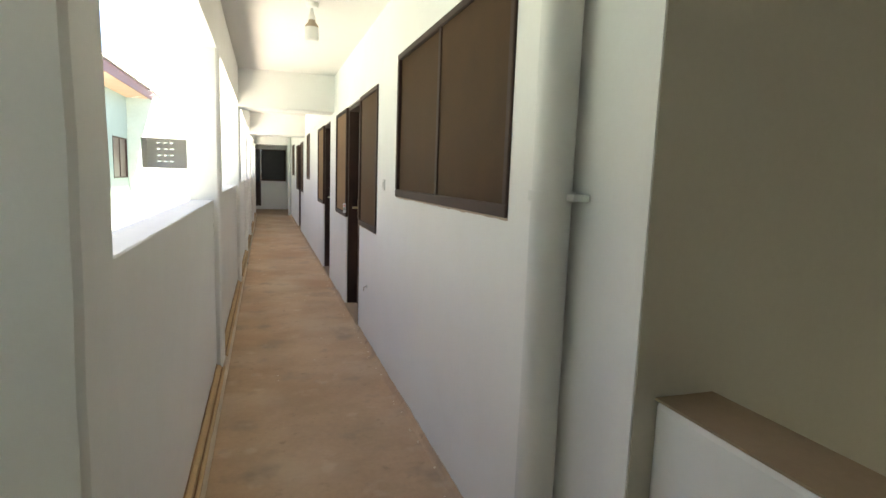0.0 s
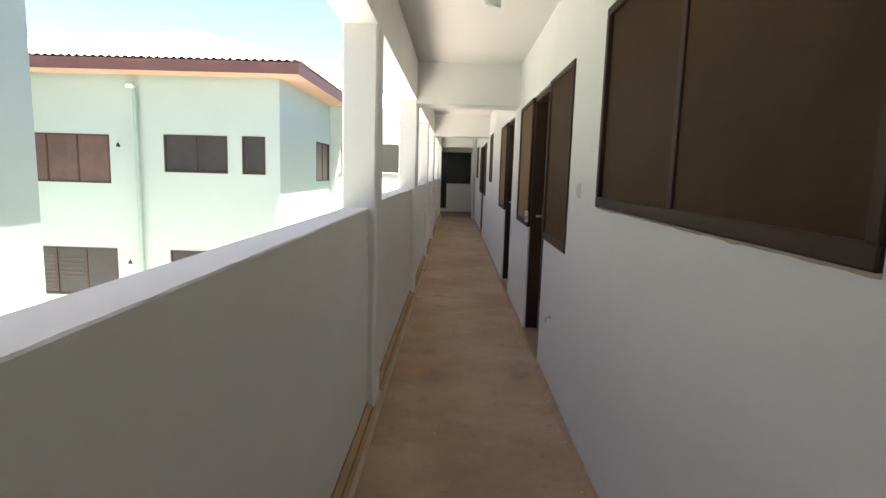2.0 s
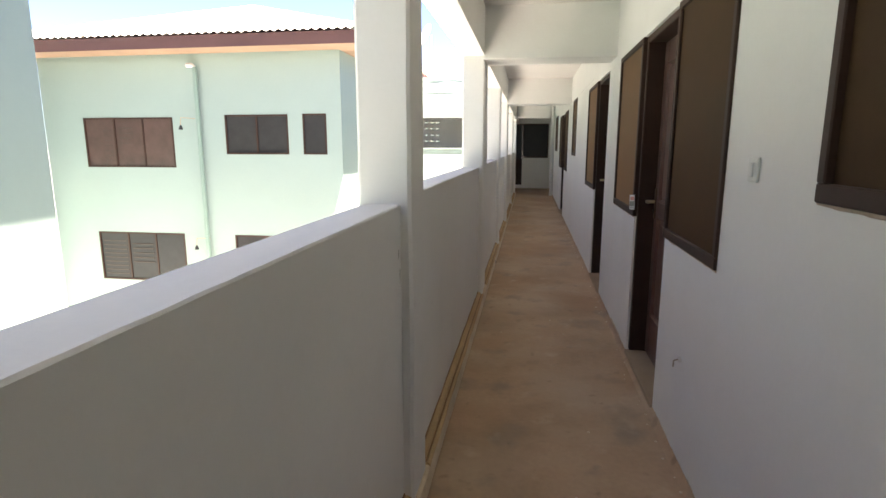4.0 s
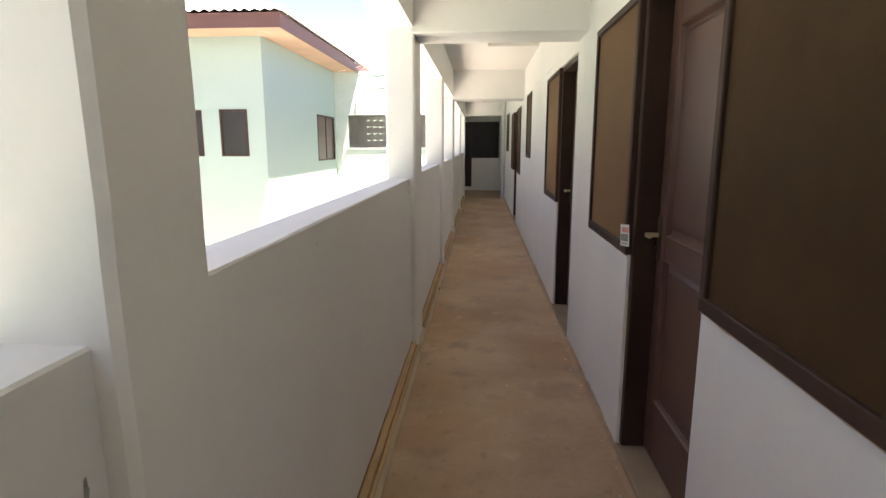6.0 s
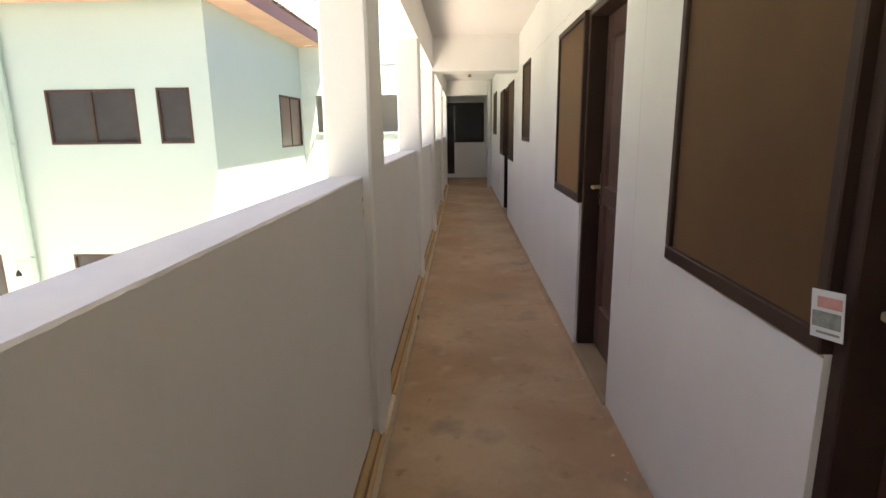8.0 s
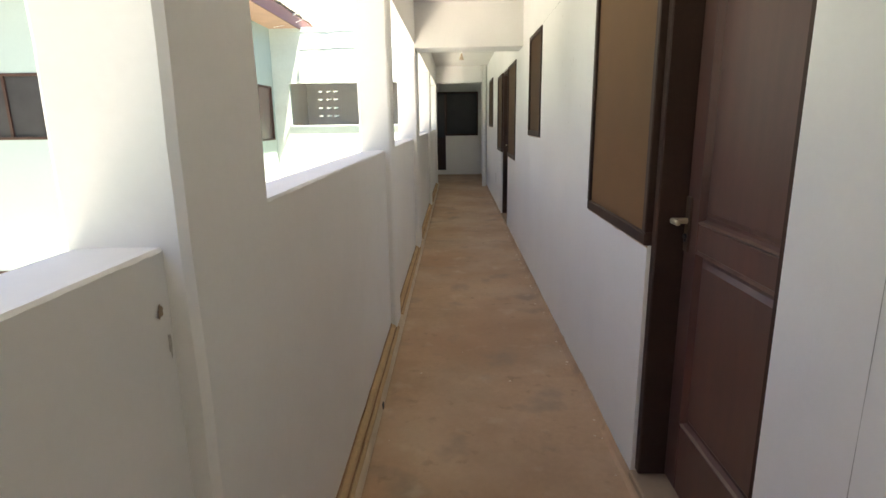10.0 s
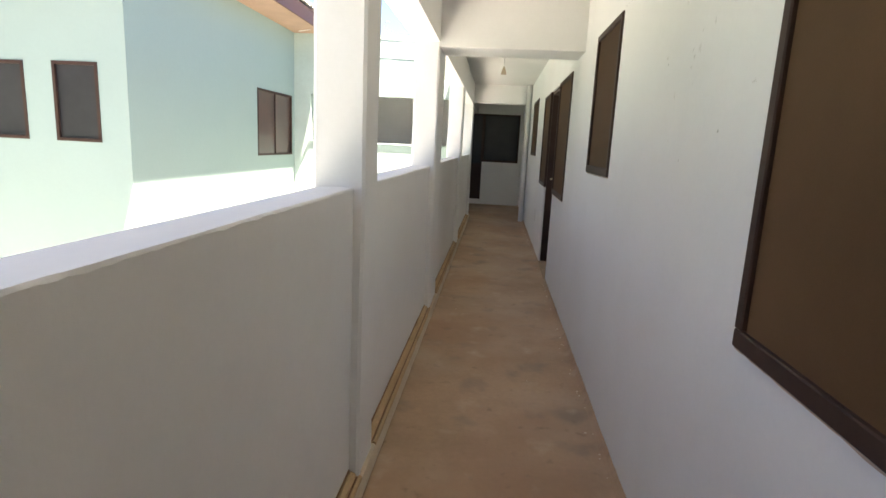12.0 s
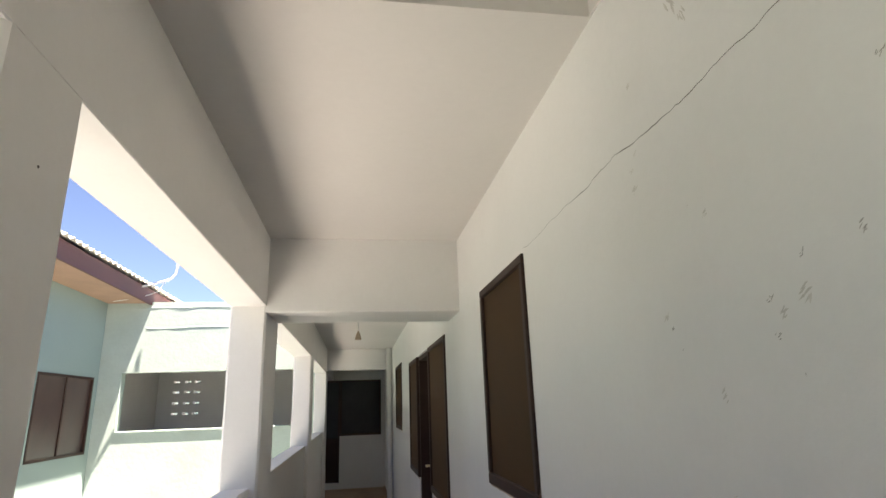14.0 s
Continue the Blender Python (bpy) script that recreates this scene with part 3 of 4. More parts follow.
def facade_window(parent, axis, at, u0, u1, z0, z1, panes, pane):
    """A framed window set into a wall that faces -y (axis 'y') or +x (axis 'x')."""
    s = 1 if axis == "y" else -1

    def b(bm, p, q, u, v, zz0, zz1, bev=0.0):
        p, q = at + s * p, at + s * q
        if axis == "y":
            return box(bm, u, p, zz0, v, q, zz1, bev)
        return box(bm, min(p, q), u, zz0, max(p, q), v, zz1, bev)

    f = 0.036
    fb = bmesh.new()
    b(fb, -0.008, 0.09, u0, u1, z0, z0 + f)
    b(fb, -0.008, 0.09, u0, u1, z1 - f, z1)
    b(fb, -0.008, 0.09, u0, u0 + f, z0 + f, z1 - f)
    b(fb, -0.008, 0.09, u1 - f, u1, z0 + f, z1 - f)
    w = part("window", fb, FRAMEWOOD, parent, "brown framed dark window")
    st = (u1 - u0 - 2 * f) / panes
    for k in range(panes):
        a = u0 + f + k * st
        part("pane", b(bmesh.new(), 0.02 + 0.01 * (k % 2), 0.026 + 0.01 * (k % 2), a, a + st, z0 + f, z1 - f), pane, w)
        if k:
            part("mullion", b(bmesh.new(), 0.006, 0.06, a - 0.018, a + 0.018, z0 + f, z1 - f), FRAMEWOOD, w)
    return w


GX, GY, GX0, GTOP = -3.74, 13.65, -11.0, 3.48
green = root("mint_green_house", "two-storey mint green house with brown windows and cream metal roof", "house", ((GX + GX0) / 2, 16.5, GZ))
FRONT = [(-9.97, -7.71, 0.96, 2.08, 3, BROWNPANE), (-6.44, -4.96, 1.26, 2.12, 2, DARKPANE), (-4.62, -4.08, 1.26, 2.13, 1, DARKPANE),
         (-9.9, -7.65, -1.73, -0.57, 3, DARKPANE), (-6.38, -4.96, -1.6, -0.57, 2, DARKPANE)]
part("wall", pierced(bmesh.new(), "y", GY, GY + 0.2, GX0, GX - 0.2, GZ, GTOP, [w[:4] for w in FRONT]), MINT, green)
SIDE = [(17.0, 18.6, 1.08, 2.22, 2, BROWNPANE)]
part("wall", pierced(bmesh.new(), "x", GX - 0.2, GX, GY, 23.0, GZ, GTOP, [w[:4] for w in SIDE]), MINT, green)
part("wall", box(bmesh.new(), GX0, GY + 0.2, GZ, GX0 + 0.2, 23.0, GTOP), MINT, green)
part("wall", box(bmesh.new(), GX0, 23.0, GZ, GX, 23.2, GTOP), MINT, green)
# added black block, standing in for the unlit inside of the house
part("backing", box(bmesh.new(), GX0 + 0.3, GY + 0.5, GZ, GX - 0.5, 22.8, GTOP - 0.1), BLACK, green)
for w in FRONT:
    facade_window(green, "y", GY, *w)
for w in SIDE:
    facade_window(green, "x", GX, *w)
eaves(green, GX0 - 0.6, GX + 0.69, GY - 0.86, 23.8, 3.40, 3.64, GX0, GX, GY, 23.2)
hip_roof(green, GX0 - 0.68, GX + 0.77, GY - 0.94, 23.9, 3.67, 1.5, 4.3)

near_house = root("pale_mint_house", "pale mint rendered house wing across the yard", "house", (-7, 1, GZ))
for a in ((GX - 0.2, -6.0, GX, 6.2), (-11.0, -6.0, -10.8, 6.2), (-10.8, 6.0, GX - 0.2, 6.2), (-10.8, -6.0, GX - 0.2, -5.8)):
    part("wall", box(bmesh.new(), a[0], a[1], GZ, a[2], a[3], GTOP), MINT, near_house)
eaves(near_house, -11.6, GX + 0.69, -6.9, 6.9, 3.40, 3.64, -11.0, GX, -6.0, 6.2)
hip_roof(near_house, -11.68, GX + 0.77, -7.0, 7.0, 3.67, 1.5, 4.3)

# unseen block added to keep bounced light off the mint house front
west = root("west_light_block", "unseen mint block added to cut the light on the house front", "house", (-14, 10, GZ))
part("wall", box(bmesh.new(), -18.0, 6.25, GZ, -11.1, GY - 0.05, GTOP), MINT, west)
part("roof", box(bmesh.new(), -18.5, 7.1, GTOP, -10.4, GY - 1.0, GTOP + 0.3, 0.05), ROOFMETAL, west, "unseen flat overhang added to shade the block")

# linking walkway with its open front
solo("wall_link", pierced(bmesh.new(), "y", YCROSS, YCROSS + 0.18, GX, XO, GZ, 3.45, [(-3.4, -0.5, 1.38, 2.29)]), ROUGHCAST,
     "rough pale rendered wall of the linking walkway, open above", "wall", "structure")
solo("floor_link", box(bmesh.new(), GX, YCROSS + 0.18, -0.15, XO, YEND + 0.2, 0.0), FLOOR, "cement floor of the linking walkway", "floor", "structure")
# white sheet added over the mint wall to brighten the walkway's dark side
solo("wall_link_side", box(bmesh.new(), GX + 0.002, YCROSS + 0.182, 0.0, GX + 0.02, YEND - 0.002, 2.6), WHITE, "white panel added to brighten the inside of the linking walkway", "wall", "structure")
solo("ceiling_link", box(bmesh.new(), GX, YCROSS + 0.18, 2.6, XO - 0.05, YEND + 0.2, 2.75), CEIL, "plaster ceiling of the linking walkway", "ceiling", "structure")


def downpipe(name, x, y, z0, z1, r, clamps, label, material, wall_x=None):
    p = root(name, label, "pipe", (x, y, z0))
    part("pipe", rod(bmesh.new(), (x, y, z0), (x, y, z1), r, seg=28), material, p, smooth=True)
    for z in clamps:
        c = bmesh.new()
        rod(c, (x, y, z - 0.014), (x, y, z + 0.014), r + 0.009, seg=28)
        box(c, x + 0.01, y - r - 0.045, z - 0.011, wall_x or x + r, y - r + 0.02, z + 0.009, 0.005, 2)
        part("clamp", c, material, p, smooth=True)
    return p


downpipe("drain_pipe", 0.908, 1.385, 0.0, H, 0.056, (1.385,), "thick white painted drain pipe clamped to the corridor wall", PVC, XR - 0.002)
downpipe("drain_pipe", 0.915, 18.62, 0.0, H, 0.05, (1.4,), "thick white painted drain pipe near the corridor end", PVC, XR - 0.002)
green_pipe = downpipe("wall_pipe", -7.03, GY - 0.075, GZ, 3.14, 0.045, (1.28, -0.6), "mint painted drain pipe running down the house wall", MINTPVC)
part("outlet", rod(rod(bmesh.new(), (-7.03, GY - 0.075, 3.14), (-7.12, GY - 0.075, 3.19), 0.047), (-7.1, GY - 0.075, 3.18), (-7.2, GY - 0.075, 3.18), 0.05), PLASTIC, green_pipe, "white pipe elbow", True)


# ---- lamps ----
def pendant(x, y, label, bulb=True):
    l = root("pendant_bulb" if bulb else "pendant_holder", label, "lamp", (x, y, H), group="bare ceiling bulbs")
    part("ceiling_rose", lathe(bmesh.new(), [(0.012, -0.035), (0.04, -0.03), (0.048, -0.006), (0.048, 0.0)], (x, y, H)), PLASTIC, l, "white ceiling rose", True)
    if not bulb:
        part("cord", rod(bmesh.new(), (x, y, H - 0.03), (x, y, H - 0.15), 0.005, seg=8), PLASTIC, l, "white cord", True)
        part("lamp_holder", lathe(bmesh.new(), [(0.034, -0.235), (0.036, -0.225), (0.027, -0.19), (0.014, -0.15), (0.008, -0.135)], (x, y, H)), SCREED, l, "grey empty lamp holder", True)
        return l
    part("lamp_holder", lathe(bmesh.new(), [(0.022, -0.115), (0.026, -0.1), (0.018, -0.08), (0.012, -0.05), (0.01, -0.03)], (x, y, H)), PLASTIC, l, smooth=True)
    b = part("bulb", lathe(bmesh.new(), [(0.038, -0.255), (0.046, -0.248), (0.047, -0.235), (0.047, -0.165)], (x, y, H)), PLASTIC, l, "unlit white plastic bulb", True)
    part("bulb_collar", lathe(bmesh.new(), [(0.0475, -0.165), (0.044, -0.15), (0.026, -0.13), (0.022, -0.112)], (x, y, H)), SCREED, b, "grey bulb collar", True)
    return l


pendant(0.475, 4.15, "unlit white bulb hanging from the plaster ceiling")
pendant(0.38, 15.3, "empty grey lamp holder hanging on a short cord", False)


# ---- kerb strips along the parapet ----
BATTEN = mat("stained_timber_batten", (0.58, 0.40, 0.22), 0.7, vary=0.3, coarse=5, fine=50, bump=0.3, depth=0.002, stretch=(4, 0.8, 4),
             stain=(0.36, 0.18, 0.08), stain_amount=0.6, stain_scale=2.5)
GROOVE = mat("dark_brown_line", (0.31, 0.18, 0.095), 0.9, vary=0.3, coarse=7, fine=60, bump=0.2)
DUSTY = mat("dust_stained_plaster", (0.68, 0.57, 0.42), 0.8, vary=0.12, coarse=4, fine=40, bump=0.3, stain=(0.50, 0.38, 0.26), stain_amount=0.5, stain_scale=3)


def strip(y0, y1, prof, seed, amp=0.003):
    """A hand-laid strip along y with an uneven outline; prof: closed (x, z) outline."""
    bm = bmesh.new()
    n_ = max(2, int((y1 - y0) / 0.07))
    rows = []
    for i in range(n_ + 1):
        y = y0 + (y1 - y0) * i / n_
        dx, dz = noise.noise((seed, y * 4.0, 0.0)) * amp, noise.noise((seed, y * 5.0, 9.0)) * amp
        rows.append([bm.verts.new((x + (dx if k > 0 else 0), y, z + (dz if z > 0.001 else 0))) for k, (x, z) in enumerate(prof)])
    for a, b in zip(rows, rows[1:]):
        for k in range(len(a)):
            m = (k + 1) % len(a)
            bm.faces.new((a[k], a[m], b[m], b[k]))
    bm.faces.new(rows[0])
    bm.faces.new(rows[-1])
    return bm


for i, ((a, b), (c, d)) in enumerate(zip(PILLARS, PILLARS[1:])):
    y0, y1 = (b if i else 1.25), d
    k = root("kerb_strip", "dusty plaster kerb with a stained timber batten along the parapet foot", "kerb", (XL, (y0 + y1) / 2, 0), group="kerb strips along the parapet")
    part("kerb", strip(b - (0.2 if i else 0), c, [(XL + 0.004, 0.0), (XL + 0.068, 0.0), (XL + 0.064, 0.04), (XL + 0.055, 0.058), (XL + 0.045, 0.062), (XL + 0.004, 0.062)], 1.0 + i), DUSTY, k, smooth=True)
    part("kerb_end", strip(c, d, [(XP + 0.003, 0.0), (XL + 0.068, 0.0), (XL + 0.063, 0.04), (XL + 0.058, 0.058), (XP + 0.003, 0.06)], 4.0 + i), DUSTY, k, smooth=True)
    part("batten", strip(b + 0.02, c - 0.006, [(XL + 0.005, 0.05), (XL + 0.058, 0.05), (XL + 0.057, 0.068), (XL + 0.046, 0.074), (XL + 0.041, 0.066), (XL + 0.033, 0.066), (XL + 0.029, 0.078), (XL + 0.012, 0.086), (XL + 0.005, 0.084)], 7.0 + i), BATTEN, k, "brown stained timber batten", smooth=True)
    part("groove_dirt", strip(b + 0.03, c - 0.012, [(XL + 0.0335, 0.060), (XL + 0.0405, 0.060), (XL + 0.0405, 0.0675), (XL + 0.0335, 0.0675)], 7.0 + i, 0.003), GROOVE, k, "dark brown strip in the batten groove")
    part("edge_stain", strip(b + 0.02, c - 0.006, [(XL + 0.0005, 0.05), (XL + 0.006, 0.05), (XL + 0.005, 0.09), (XL + 0.0005, 0.094)], 3.0 + i, 0.004), GROOVE, k, "dark stained joint against the parapet")

# added strip in the floor's colour, standing in for dust at the wall foot
solo("floor_fillet", strip(YSTAIR, YEND, [(XR - 0.001, 0.0), (XR - 0.03, 0.001), (XR - 0.016, 0.012), (XR - 0.001, 0.034)], 20.0, 0.006), FLOOR,
     "floor-coloured strip added for the dust at the wall foot", "skirting", "structure")


# ---- small things on the corridor wall ----
def plate(name, y, z, w, h, label, category, rocker=True):
    p = root(name, label, category, (XR, y, z))
    part("plate", box(bmesh.new(), XR - 0.009, y - w / 2, z - h / 2, XR, y + w / 2, z + h / 2, 0.004, 2), PLASTIC, p)
    if rocker:
        part("rocker", box(bmesh.new(), XR - 0.014, y - 0.014, z - 0.022, XR - 0.008, y + 0.014, z + 0.022, 0.003, 2), PLASTIC, p)
    return p


plate("light_switch", 3.94, 1.353, 0.075, 0.078, "white plastic light switch on the corridor wall", "switch")
plate("blank_plate", 15.8, 0.47, 0.09, 0.16, "pale electrical cover plate low on the wall", "cover plate", False)
hk = root("wall_conduit", "short stub of conduit sticking out of the wall", "conduit", (XR, 4.55, 0.48))
part("conduit", rod(bmesh.new(), (XR, 4.55, 0.485), (XR - 0.012, 4.55, 0.483), 0.012), PVC, hk, smooth=True)
part("wire", tube(bmesh.new(), [(XR - 0.012, 4.55, 0.483), (XR - 0.03, 4.552, 0.475), (XR - 0.03, 4.555, 0.445)], 0.003, 6), SCREED, hk)

CARD = mat("glossy_white_card", (0.75, 0.76, 0.76), 0.3, vary=0.03, bump=0.0)
REDINK = mat("red_print", (0.62, 0.30, 0.26), 0.35, vary=0.15, coarse=30, bump=0.0)
GREYINK = mat("grey_print", (0.24, 0.27, 0.24), 0.35, vary=0.4, coarse=60, fine=150, bump=0.0)
cy, cz = 5.82, 1.066
card = root("flyer_card", "small printed flyer tucked into the window frame", "flyer", (XR - 0.02, cy, cz))
tilt = Matrix.Translation((XR - 0.026, cy, cz)) @ Matrix.Rotation(radians(16), 4, "Z") @ Matrix.Rotation(radians(-5), 4, "X") @ Matrix.Diagonal((1, 0.7, 0.74, 1))
for nm, a, m_, lb in (("card", (0, -0.05, -0.065, 0.0015, 0.05, 0.065), CARD, ""), ("picture", (-0.0012, -0.042, -0.035, 0.0, 0.044, 0.008), GREYINK, "grey printed picture"),
                      ("headline", (-0.0012, -0.044, 0.018, 0.0, 0.03, 0.048), REDINK, "red printed band"), ("text_bar", (-0.0012, -0.04, -0.052, 0.0, 0.03, -0.046), GREYINK, "grey line of print")):
    bm = box(bmesh.new(), *a)
    bmesh.ops.transform(bm, matrix=tilt, verts=bm.verts)
    part(nm, bm, m_, card, lb)

CRACKDARK = mat("dark_crack_gap", (0.10, 0.09, 0.075), 0.9, vary=0.3, coarse=20, bump=0.0)
SCUFF = mat("grey_scuff", (0.44, 0.42, 0.38), 0.85, vary=0.35, coarse=40, fine=150, bump=0.0)


def crack():
    """Jagged hairline running level from the window head, breaking off and starting again in places."""
    bm = bmesh.new()
    rng = random.Random(7)
    y, prev = 10.87, None
    while y > 8.7:
        z = 2.178 + 0.012 * noise.noise((y * 3.4, 0, 0)) + 0.007 * noise.noise((y * 13.0, 2, 0)) + rng.uniform(-0.002, 0.002)
        near = min(1.0, (10.95 - y) / 1.1)
        w = (0.0004 + 0.0011 * near) * (0.35 + 1.1 * abs(noise.noise((y * 8.0, 5, 1))))
        cur = (bm.verts.new((XR - 0.0012, y, z - w)), bm.verts.new((XR - 0.0012, y, z + w)))
        if prev and noise.noise((y * 9.0, 9, 3)) < 0.36:
            bm.faces.new((prev[0], cur[0], cur[1], prev[1]))
        prev = cur
        y -= rng.uniform(0.008, 0.02)
    bmesh.ops.delete(bm, geom=[v for v in bm.verts if not v.link_faces], context="VERTS")
    return bm


east = bpy.data.objects["wall_east"]
part("crack", crack(), CRACKDARK, east, "jagged dark hairline crack")


def scuffs(spots, lean, seed):
    """Grazes on the plaster: each a bundle of thin leaning strokes; spots: (y, z, size)."""
    bm = bmesh.new()
    rng = random.Random(seed)
    for y, z, r in spots:
        for j in range(4 + int(r * 150)):
            cy_, cz_ = y + rng.gauss(0, r * 0.28), z + rng.gauss(0, r * 0.28)
            rr, ang = r * rng.uniform(0.2, 0.6), lean + rng.gauss(0, 0.22)
            ring = []
            for q in range(8):
                t_ = 2 * math.pi * q / 8
                a_, b_ = rr * rng.uniform(0.6, 1.3) * math.cos(t_), rr * 0.2 * rng.uniform(0.5, 1.3) * math.sin(t_)
                ring.append(bm.verts.new((XR - 0.001 - 0.0002 * j, cy_ + a_ * math.cos(ang) - b_ * math.sin(ang), cz_ + a_ * math.sin(ang) + b_ * math.cos(ang))))
            bm.faces.new(ring)
    return bm


DARKSPOTS = [(9.711, 1.77, 0.011), (9.708, 1.717, 0.009), (9.971, 1.763, 0.009), (9.637, 1.819, 0.008), (9.542, 1.826, 0.011), (9.95, 1.719, 0.004), (9.675, 1.66, 0.004), (9.465, 2.018, 0.01)]
PALESPOTS = [(10.045, 2.073, 0.018), (9.824, 1.942, 0.014), (9.869, 1.973, 0.005), (9.644, 1.764, 0.02), (9.69, 1.745, 0.016), (9.985, 1.785, 0.02), (9.85, 1.638, 0.018), (9.868, 1.479, 0.008),
             (10.008, 2.308, 0.014), (10.041, 2.116, 0.012), (10.019, 2.15, 0.012), (9.41, 1.5, 0.012), (9.3, 1.9, 0.012), (9.22, 1.62, 0.014)]
TANSPOTS = [(9.822, 2.373, 0.03), (9.79, 2.33, 0.02)]
SMEAR = mat("pale_grey_smear", (0.68, 0.66, 0.61), 0.85, vary=0.15, coarse=40, fine=150, bump=0.0)


def hairline(y, z0, z1):
    """Faint upright plaster joint."""
    bm = bmesh.new()
    prev = None
    for i in range(40):
        z = z0 + (z1 - z0) * i / 39
        c_, w = y + 0.004 * noise.noise((z * 2.0, y, 0)), 0.0009 + 0.0006 * noise.noise((z * 6.0, y, 4))
        cur = (bm.verts.new((XR - 0.0012, c_ - w, z)), bm.verts.new((XR - 0.0012, c_ + w, z)))
        if prev:
            bm.faces.new((prev[0], cur[0], cur[1], prev[1]))
        prev = cur
    return bm


part("hairline_joint", hairline(7.12, 0.75, 2.5), SCUFF, east, "faint grey upright hairline")
part("scuff_marks", scuffs(DARKSPOTS, 2.5, 11), SCUFF, east, "small dark grey scuffs and chipped spots")
part("smears", scuffs(PALESPOTS, 2.5, 12), SMEAR, east, "faint grey smears")
part("tan_smears", scuffs(TANSPOTS, 1.2, 13), SMEAR, east, "tan dirt smears near the ceiling")


# plaster crumbs where wall and floor meet
def crumbs():
    bm = bmesh.new()
    rng = random.Random(5)
    for _ in range(130):
        y = rng.uniform(1.3, 18)
        x = XR - 0.03 - abs(rng.gauss(0, 0.02)) if rng.random() < 0.75 else rng.uniform(-0.05, 0.9)
        s_ = rng.uniform(0.003, 0.008)
        g = bmesh.ops.create_icosphere(bm, subdivisions=1, radius=s_)
        bmesh.ops.transform(bm, matrix=pose(x, y, s_ * 0.4, 0, 0, rng.uniform(0, 90)) @ Matrix.Diagonal((rng.uniform(0.6, 1.6), 1, 0.55, 1)), verts=g["verts"])
    return bm


solo("plaster_crumbs", crumbs(), DUSTY, "pale plaster crumbs scattered along the floor edge", "debris", "stuff")


# ---- on the houses ----
def wall_lamp(x, z):
    l = root("wall_lamp", "small dark lamp on a bent wire arm on the house wall", "lamp", (x, GY, z), group="wall lamps on the house")
    part("arm", tube(bmesh.new(), [(x + 0.25, GY, z + 0.2), (x + 0.2, GY - 0.1, z + 0.21), (x + 0.02, GY - 0.18, z + 0.22), (x, GY - 0.18, z + 0.06)], 0.008, 6), SCREED, l)
    part("lamp_head", lathe(bmesh.new(), [(0.045, -0.04), (0.042, 0.0), (0.02, 0.04), (0.014, 0.06)], (x, GY - 0.18, z), 14), BLACK, l, "dark lamp head", True)


wall_lamp(-7.40, 1.84)
wall_lamp(-7.25, -0.86)


def dish(x, y, z):
    d = root("satellite_dish", "white satellite dish on a bent steel pole", "satellite dish", (-3.05, 18.2, 3.55))
    part("pole", tube(bmesh.new(), [(-3.05, 18.2, 3.6), (-2.9, 18.4, 3.70), (-2.72, 18.48, 3.78), (-2.65, 18.5, 3.88), (-2.63, 18.5, 4.0), (-2.62, 18.5, z)], 0.018, 8), GALV, d, "bent steel pole", True)
    bm = bmesh.new()
    rings = []
    for i in range(7):
        r = 0.3 * i / 6
        rings.append([bm.verts.new((r * math.cos(2 * math.pi * k / 28), r * 1.08 * math.sin(2 * math.pi * k / 28), 0.55 * r * r)) for k in range(28)] if i else [bm.verts.new((0, 0, 0))])
    for k in range(28):
        bm.faces.new((rings[0][0], rings[1][k], rings[1][(k + 1) % 28]))
        for i in range(1, 6):
            bm.faces.new((rings[i][k], rings[i + 1][k], rings[i + 1][(k + 1) % 28], rings[i][(k + 1) % 28]))
    bmesh.ops.solidify(bm, geom=bm.faces[:], thickness=0.006)
    face = look((x, y, z), (x - 3.75, y - 2.75, z + 1.8)) @ Matrix.Rotation(math.pi, 4, "Y")
    bmesh.ops.transform(bm, matrix=face, verts=bm.verts)
    part("reflector", bm, PLASTIC, d, "white dish reflector", True)
    tip = face @ Vector((0, -0.12, 0.38))
    part("feed_arm", tube(bmesh.new(), [face @ Vector((0, -0.3, 0.04)), tip], 0.01, 6), GALV, d)
    part("feed_head", rod(bmesh.new(), tip, face @ Vector((0, -0.09, 0.32)), 0.03, seg=12), PLASTIC, d, "white feed head", True)
    part("cable", tube(bmesh.new(), [(x + 0.02, y - 0.02, 3.8), (x - 0.12, y - 0.06, 3.56), (x - 0.35, y - 0.1, 3.46), (x - 0.75, y - 0.1, 3.40)], 0.006, 6), PLASTIC, d, "pale cable")


dish(-2.77, 18.5, 4.6)

# uneven plaster ledges across the link wall
for z, a0, b0, sd in ((3.02, -3.1, -0.6, 2.0), (3.36, -3.3, -0.4, 6.0)):
    lb = bmesh.new()
    prev = None
    for i in range(60):
        x = a0 + (b0 - a0) * i / 59
        h_ = 0.006 + 0.006 * noise.noise((x * 3, sd, 0))
        zz = z + 0.03 * noise.noise((x * 1.2, sd, 5))
        cur = [bm_v for bm_v in (lb.verts.new((x, YCROSS - 0.0, zz - 0.03)), lb.verts.new((x, YCROSS - h_, zz)), lb.verts.new((x, YCROSS - 0.0, zz + 0.012)))]
        if prev:
            for k in range(2):
                lb.faces.new((prev[k], cur[k], cur[k + 1], prev[k + 1]))
        prev = cur
    part("plaster_ledge", lb, ROUGHCAST, bpy.data.objects["wall_link"])
lb = bmesh.new()
for a in ((-3.4, 1.36, -0.5, 1.385), ):
    box(lb, a[0], YCROSS - 0.02, a[1], a[2], YCROSS + 0.18, a[3], 0.004)
part("sill", lb, ROUGHCAST, bpy.data.objects["wall_link"], "pale plastered sill")


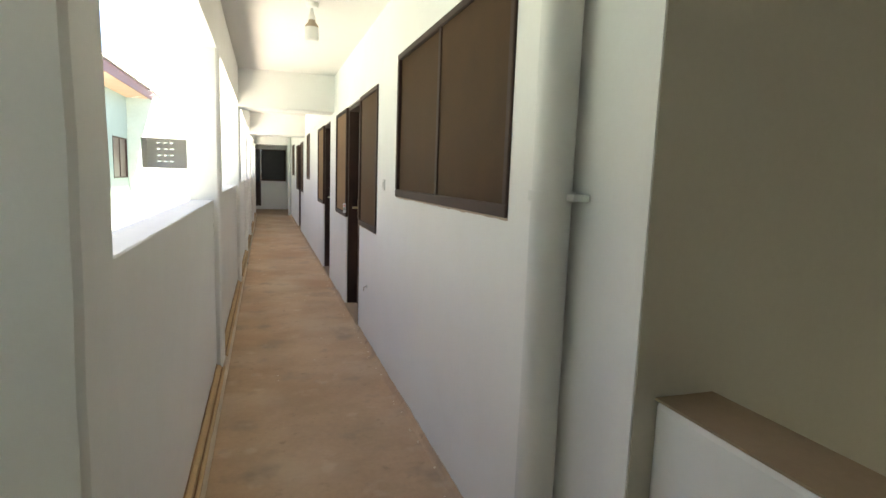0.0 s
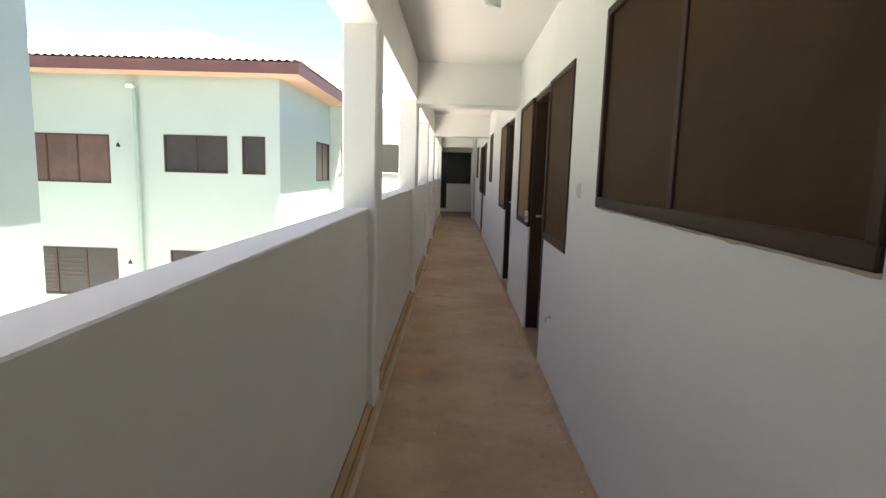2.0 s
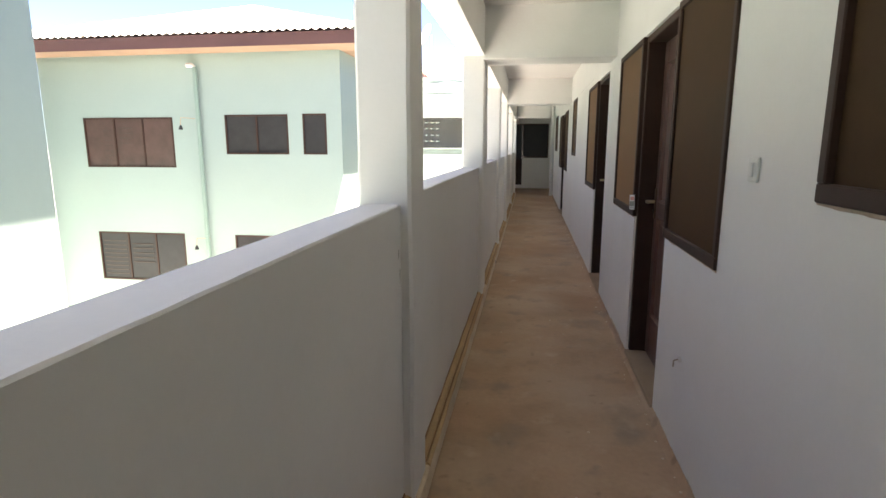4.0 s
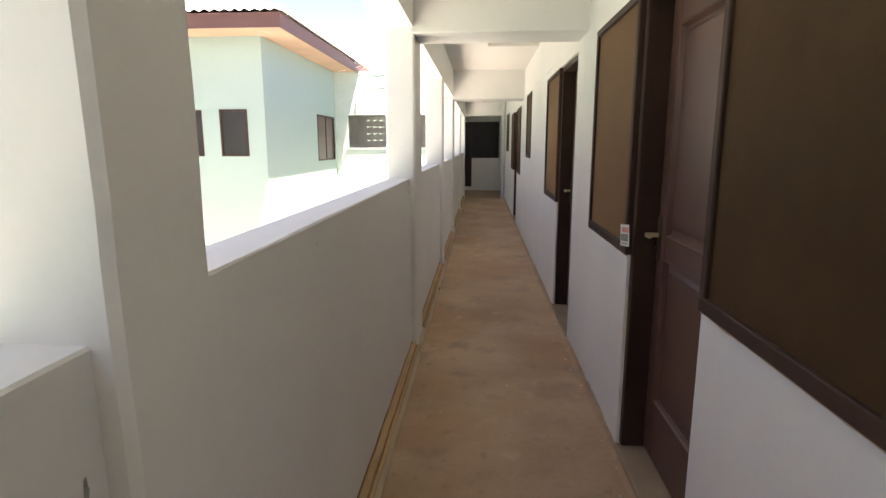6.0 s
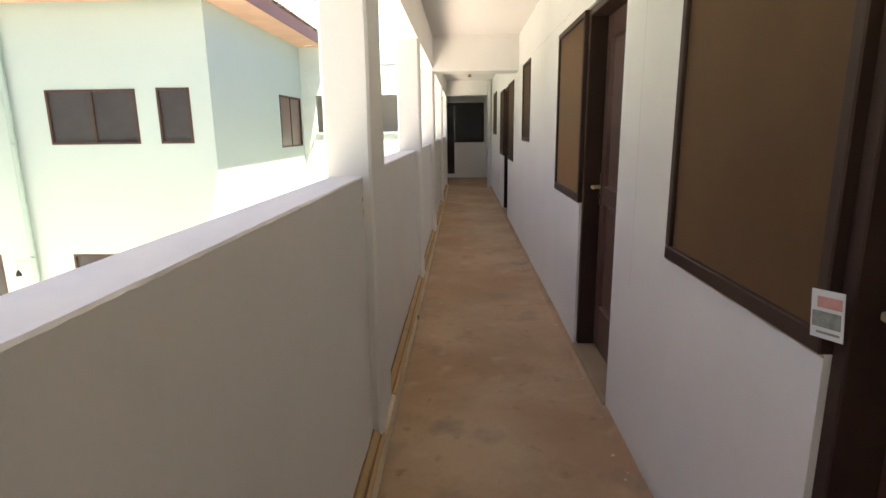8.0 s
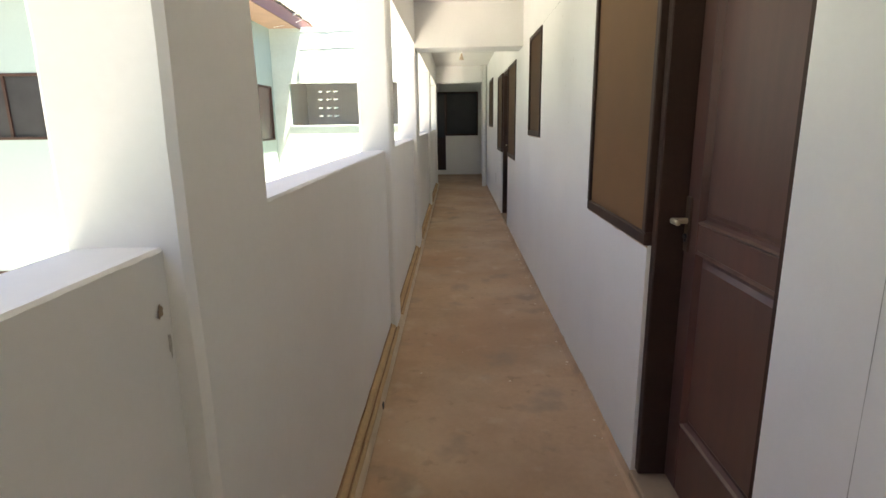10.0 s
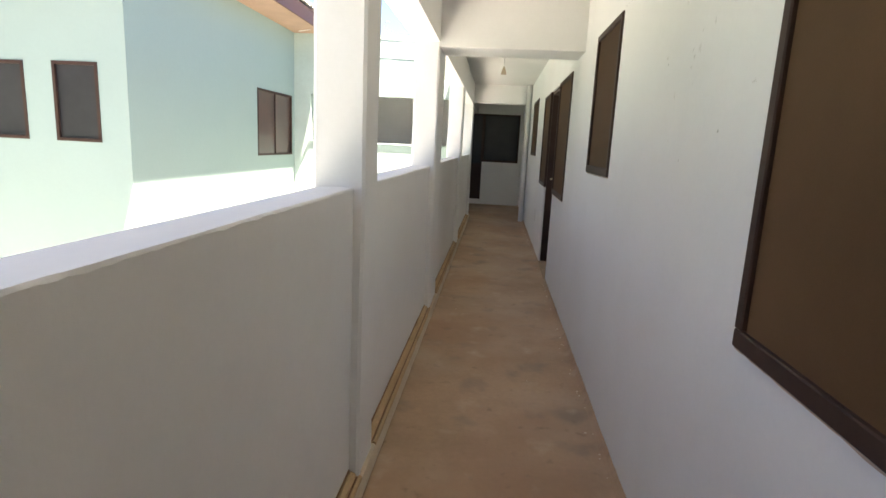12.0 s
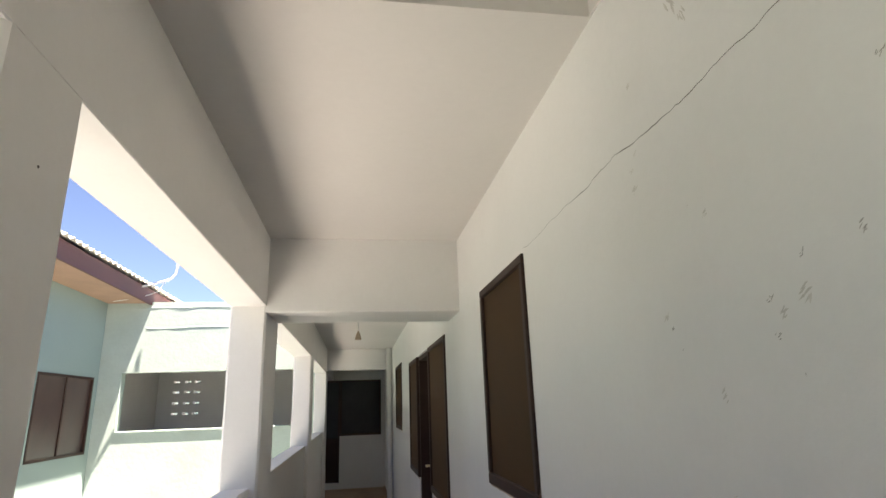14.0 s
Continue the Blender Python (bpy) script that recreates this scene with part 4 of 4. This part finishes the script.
# ---- marks on pillars and parapet ----
def smudge(parent, x, y, z, h, w, seed, material, label):
    """A thin irregular smear on a face that looks towards +x."""
    bm = bmesh.new()
    rng = random.Random(seed)
    for j in range(3):
        ring = []
        for q in range(12):
            t_ = 2 * math.pi * q / 12
            k = rng.uniform(0.55, 1.2) * (1 - 0.25 * j)
            ring.append(bm.verts.new((x + 0.0012 + 0.0004 * j, y + w * k * math.cos(t_) + rng.gauss(0, w * 0.1), z + j * h * 0.2 + h * k * math.sin(t_))))
        bm.faces.new(ring)
    return part("smudge", bm, material, parent, label)


obs = bpy.data.objects
smudge(obs["wall_parapet_2"], XL, 4.905, 1.18, 0.004, 0.004, 1, SCUFF, "small dark spot")
smudge(obs["wall_parapet_1"], XL, 3.93, 1.05, 0.02, 0.005, 2, SCUFF, "brown smear")
smudge(obs["wall_parapet_1"], XL, 3.945, 0.97, 0.03, 0.004, 3, SCUFF, "brown smear")
smudge(obs["wall_parapet_2"], XL, 7.02, 1.15, 0.012, 0.008, 4, DUSTCAP, "brown smear")
smudge(obs["wall_parapet_2"], XL, 7.035, 1.09, 0.02, 0.006, 5, SCUFF, "grey smear")
smudge(obs["pillar_4"], XP + 0.004, 9.885, 2.02, 0.003, 0.003, 6, CRACKDARK, "small dark hole")
smudge(obs["pillar_4"], XP + 0.004, 9.80, 0.15, 0.004, 0.003, 7, CRACKDARK, "small dark hole")
for k, (y, z) in enumerate(((9.41, 1.5), (9.72, 1.41))):
    smudge(east, XR - 0.0036, y, z, 0.005, 0.003, 20 + k, SCUFF, "small grey scuff")

# weep holes through the kerb
for k, y in enumerate((8.78, 2.3)):
    wb = bmesh.new()
    box(wb, XL + 0.058, y - 0.018, 0.001, XL + 0.0715, y + 0.018, 0.032, 0.004)
    solo("weep_hole", wb, BLACK, "small dark drain opening at the kerb foot", "drain", group="drain openings along the kerb")

# louvre blades showing behind the house windows
BLADE = mat("dusty_louvre_blade", (0.075, 0.05, 0.042), 0.5, vary=0.2, coarse=6, bump=0.0)
LOUVRE = [(-9.5, -9.3, 1.1, 1.9), (-9.1, -8.75, 1.5, 1.95), (-9.8, -9.2, -1.6, -0.7), (-9.05, -8.5, -1.3, -0.75)]
for x0, x1, z0, z1 in LOUVRE:
    lv = root("louvre", "faint louvre blades in a house window", "louvre", ((x0 + x1) / 2, GY + 0.02, z0), group="louvres of the house windows")
    n_ = int((z1 - z0) / 0.1)
    for k in range(n_):
        z = z0 + (z1 - z0) * k / n_
        part("blade", box(bmesh.new(), x0, GY + 0.010, z, x1, GY + 0.018, z + 0.022), BLADE, lv)

# a far house whose roof shows above the link wall
far = root("far_house", "distant pale house with a cream hipped metal roof", "house", (-3.85, 33, GZ))
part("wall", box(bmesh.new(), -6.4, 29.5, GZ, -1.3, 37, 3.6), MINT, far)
hip_roof(far, -6.9, -0.8, 29.0, 37.6, 3.62, 1.92, 3.05)

RUST = mat("dark_rusty_steel", (0.11, 0.075, 0.055), 0.7, vary=0.25, coarse=15, fine=90, bump=0.1)
# bent reinforcing bar on the link roof
rb = root("bent_rebar", "thin bent steel bar sticking up from the link roof", "steel bar", (-1.9, 18.85, 3.45))
part("bar", tube(bmesh.new(), [(-1.78, 18.85, 3.44), (-1.82, 18.85, 3.54), (-1.93, 18.85, 3.56), (-1.97, 18.85, 3.66), (-1.93, 18.85, 3.72), (-1.86, 18.85, 3.70)], 0.007, 6), RUST, rb)


# brown dust splashed along the foot of the corridor wall
def dust_line(y0, y1, seed):
    bm = bmesh.new()
    prev = None
    n_ = int((y1 - y0) / 0.02)
    for i in range(n_ + 1):
        y = y0 + (y1 - y0) * i / n_
        h_ = 0.036 + 0.022 * noise.noise((y * 1.5, seed, 0)) + 0.014 * noise.noise((y * 9.0, seed, 3)) + 0.006 * noise.noise((y * 31.0, seed, 6))
        cur = (bm.verts.new((XR - 0.0013, y, 0.004)), bm.verts.new((XR - 0.0013, y, max(0.012, h_))))
        if prev:
            bm.faces.new((prev[0], cur[0], cur[1], prev[1]))
        prev = cur
    return bm


DUSTWALL = mat("dusty_wall_foot", (0.66, 0.56, 0.44), 0.85, vary=0.12, coarse=6, fine=60, bump=0.1)
edges = [YSTAIR + 0.01, *[c for u in UNITS.values() for c in u["door"]], YEND]
for k in range(0, len(edges), 2):
    part("dust_stain", dust_line(edges[k], edges[k + 1], 3.0 + k), DUSTWALL, east, "brown dust along the wall foot")
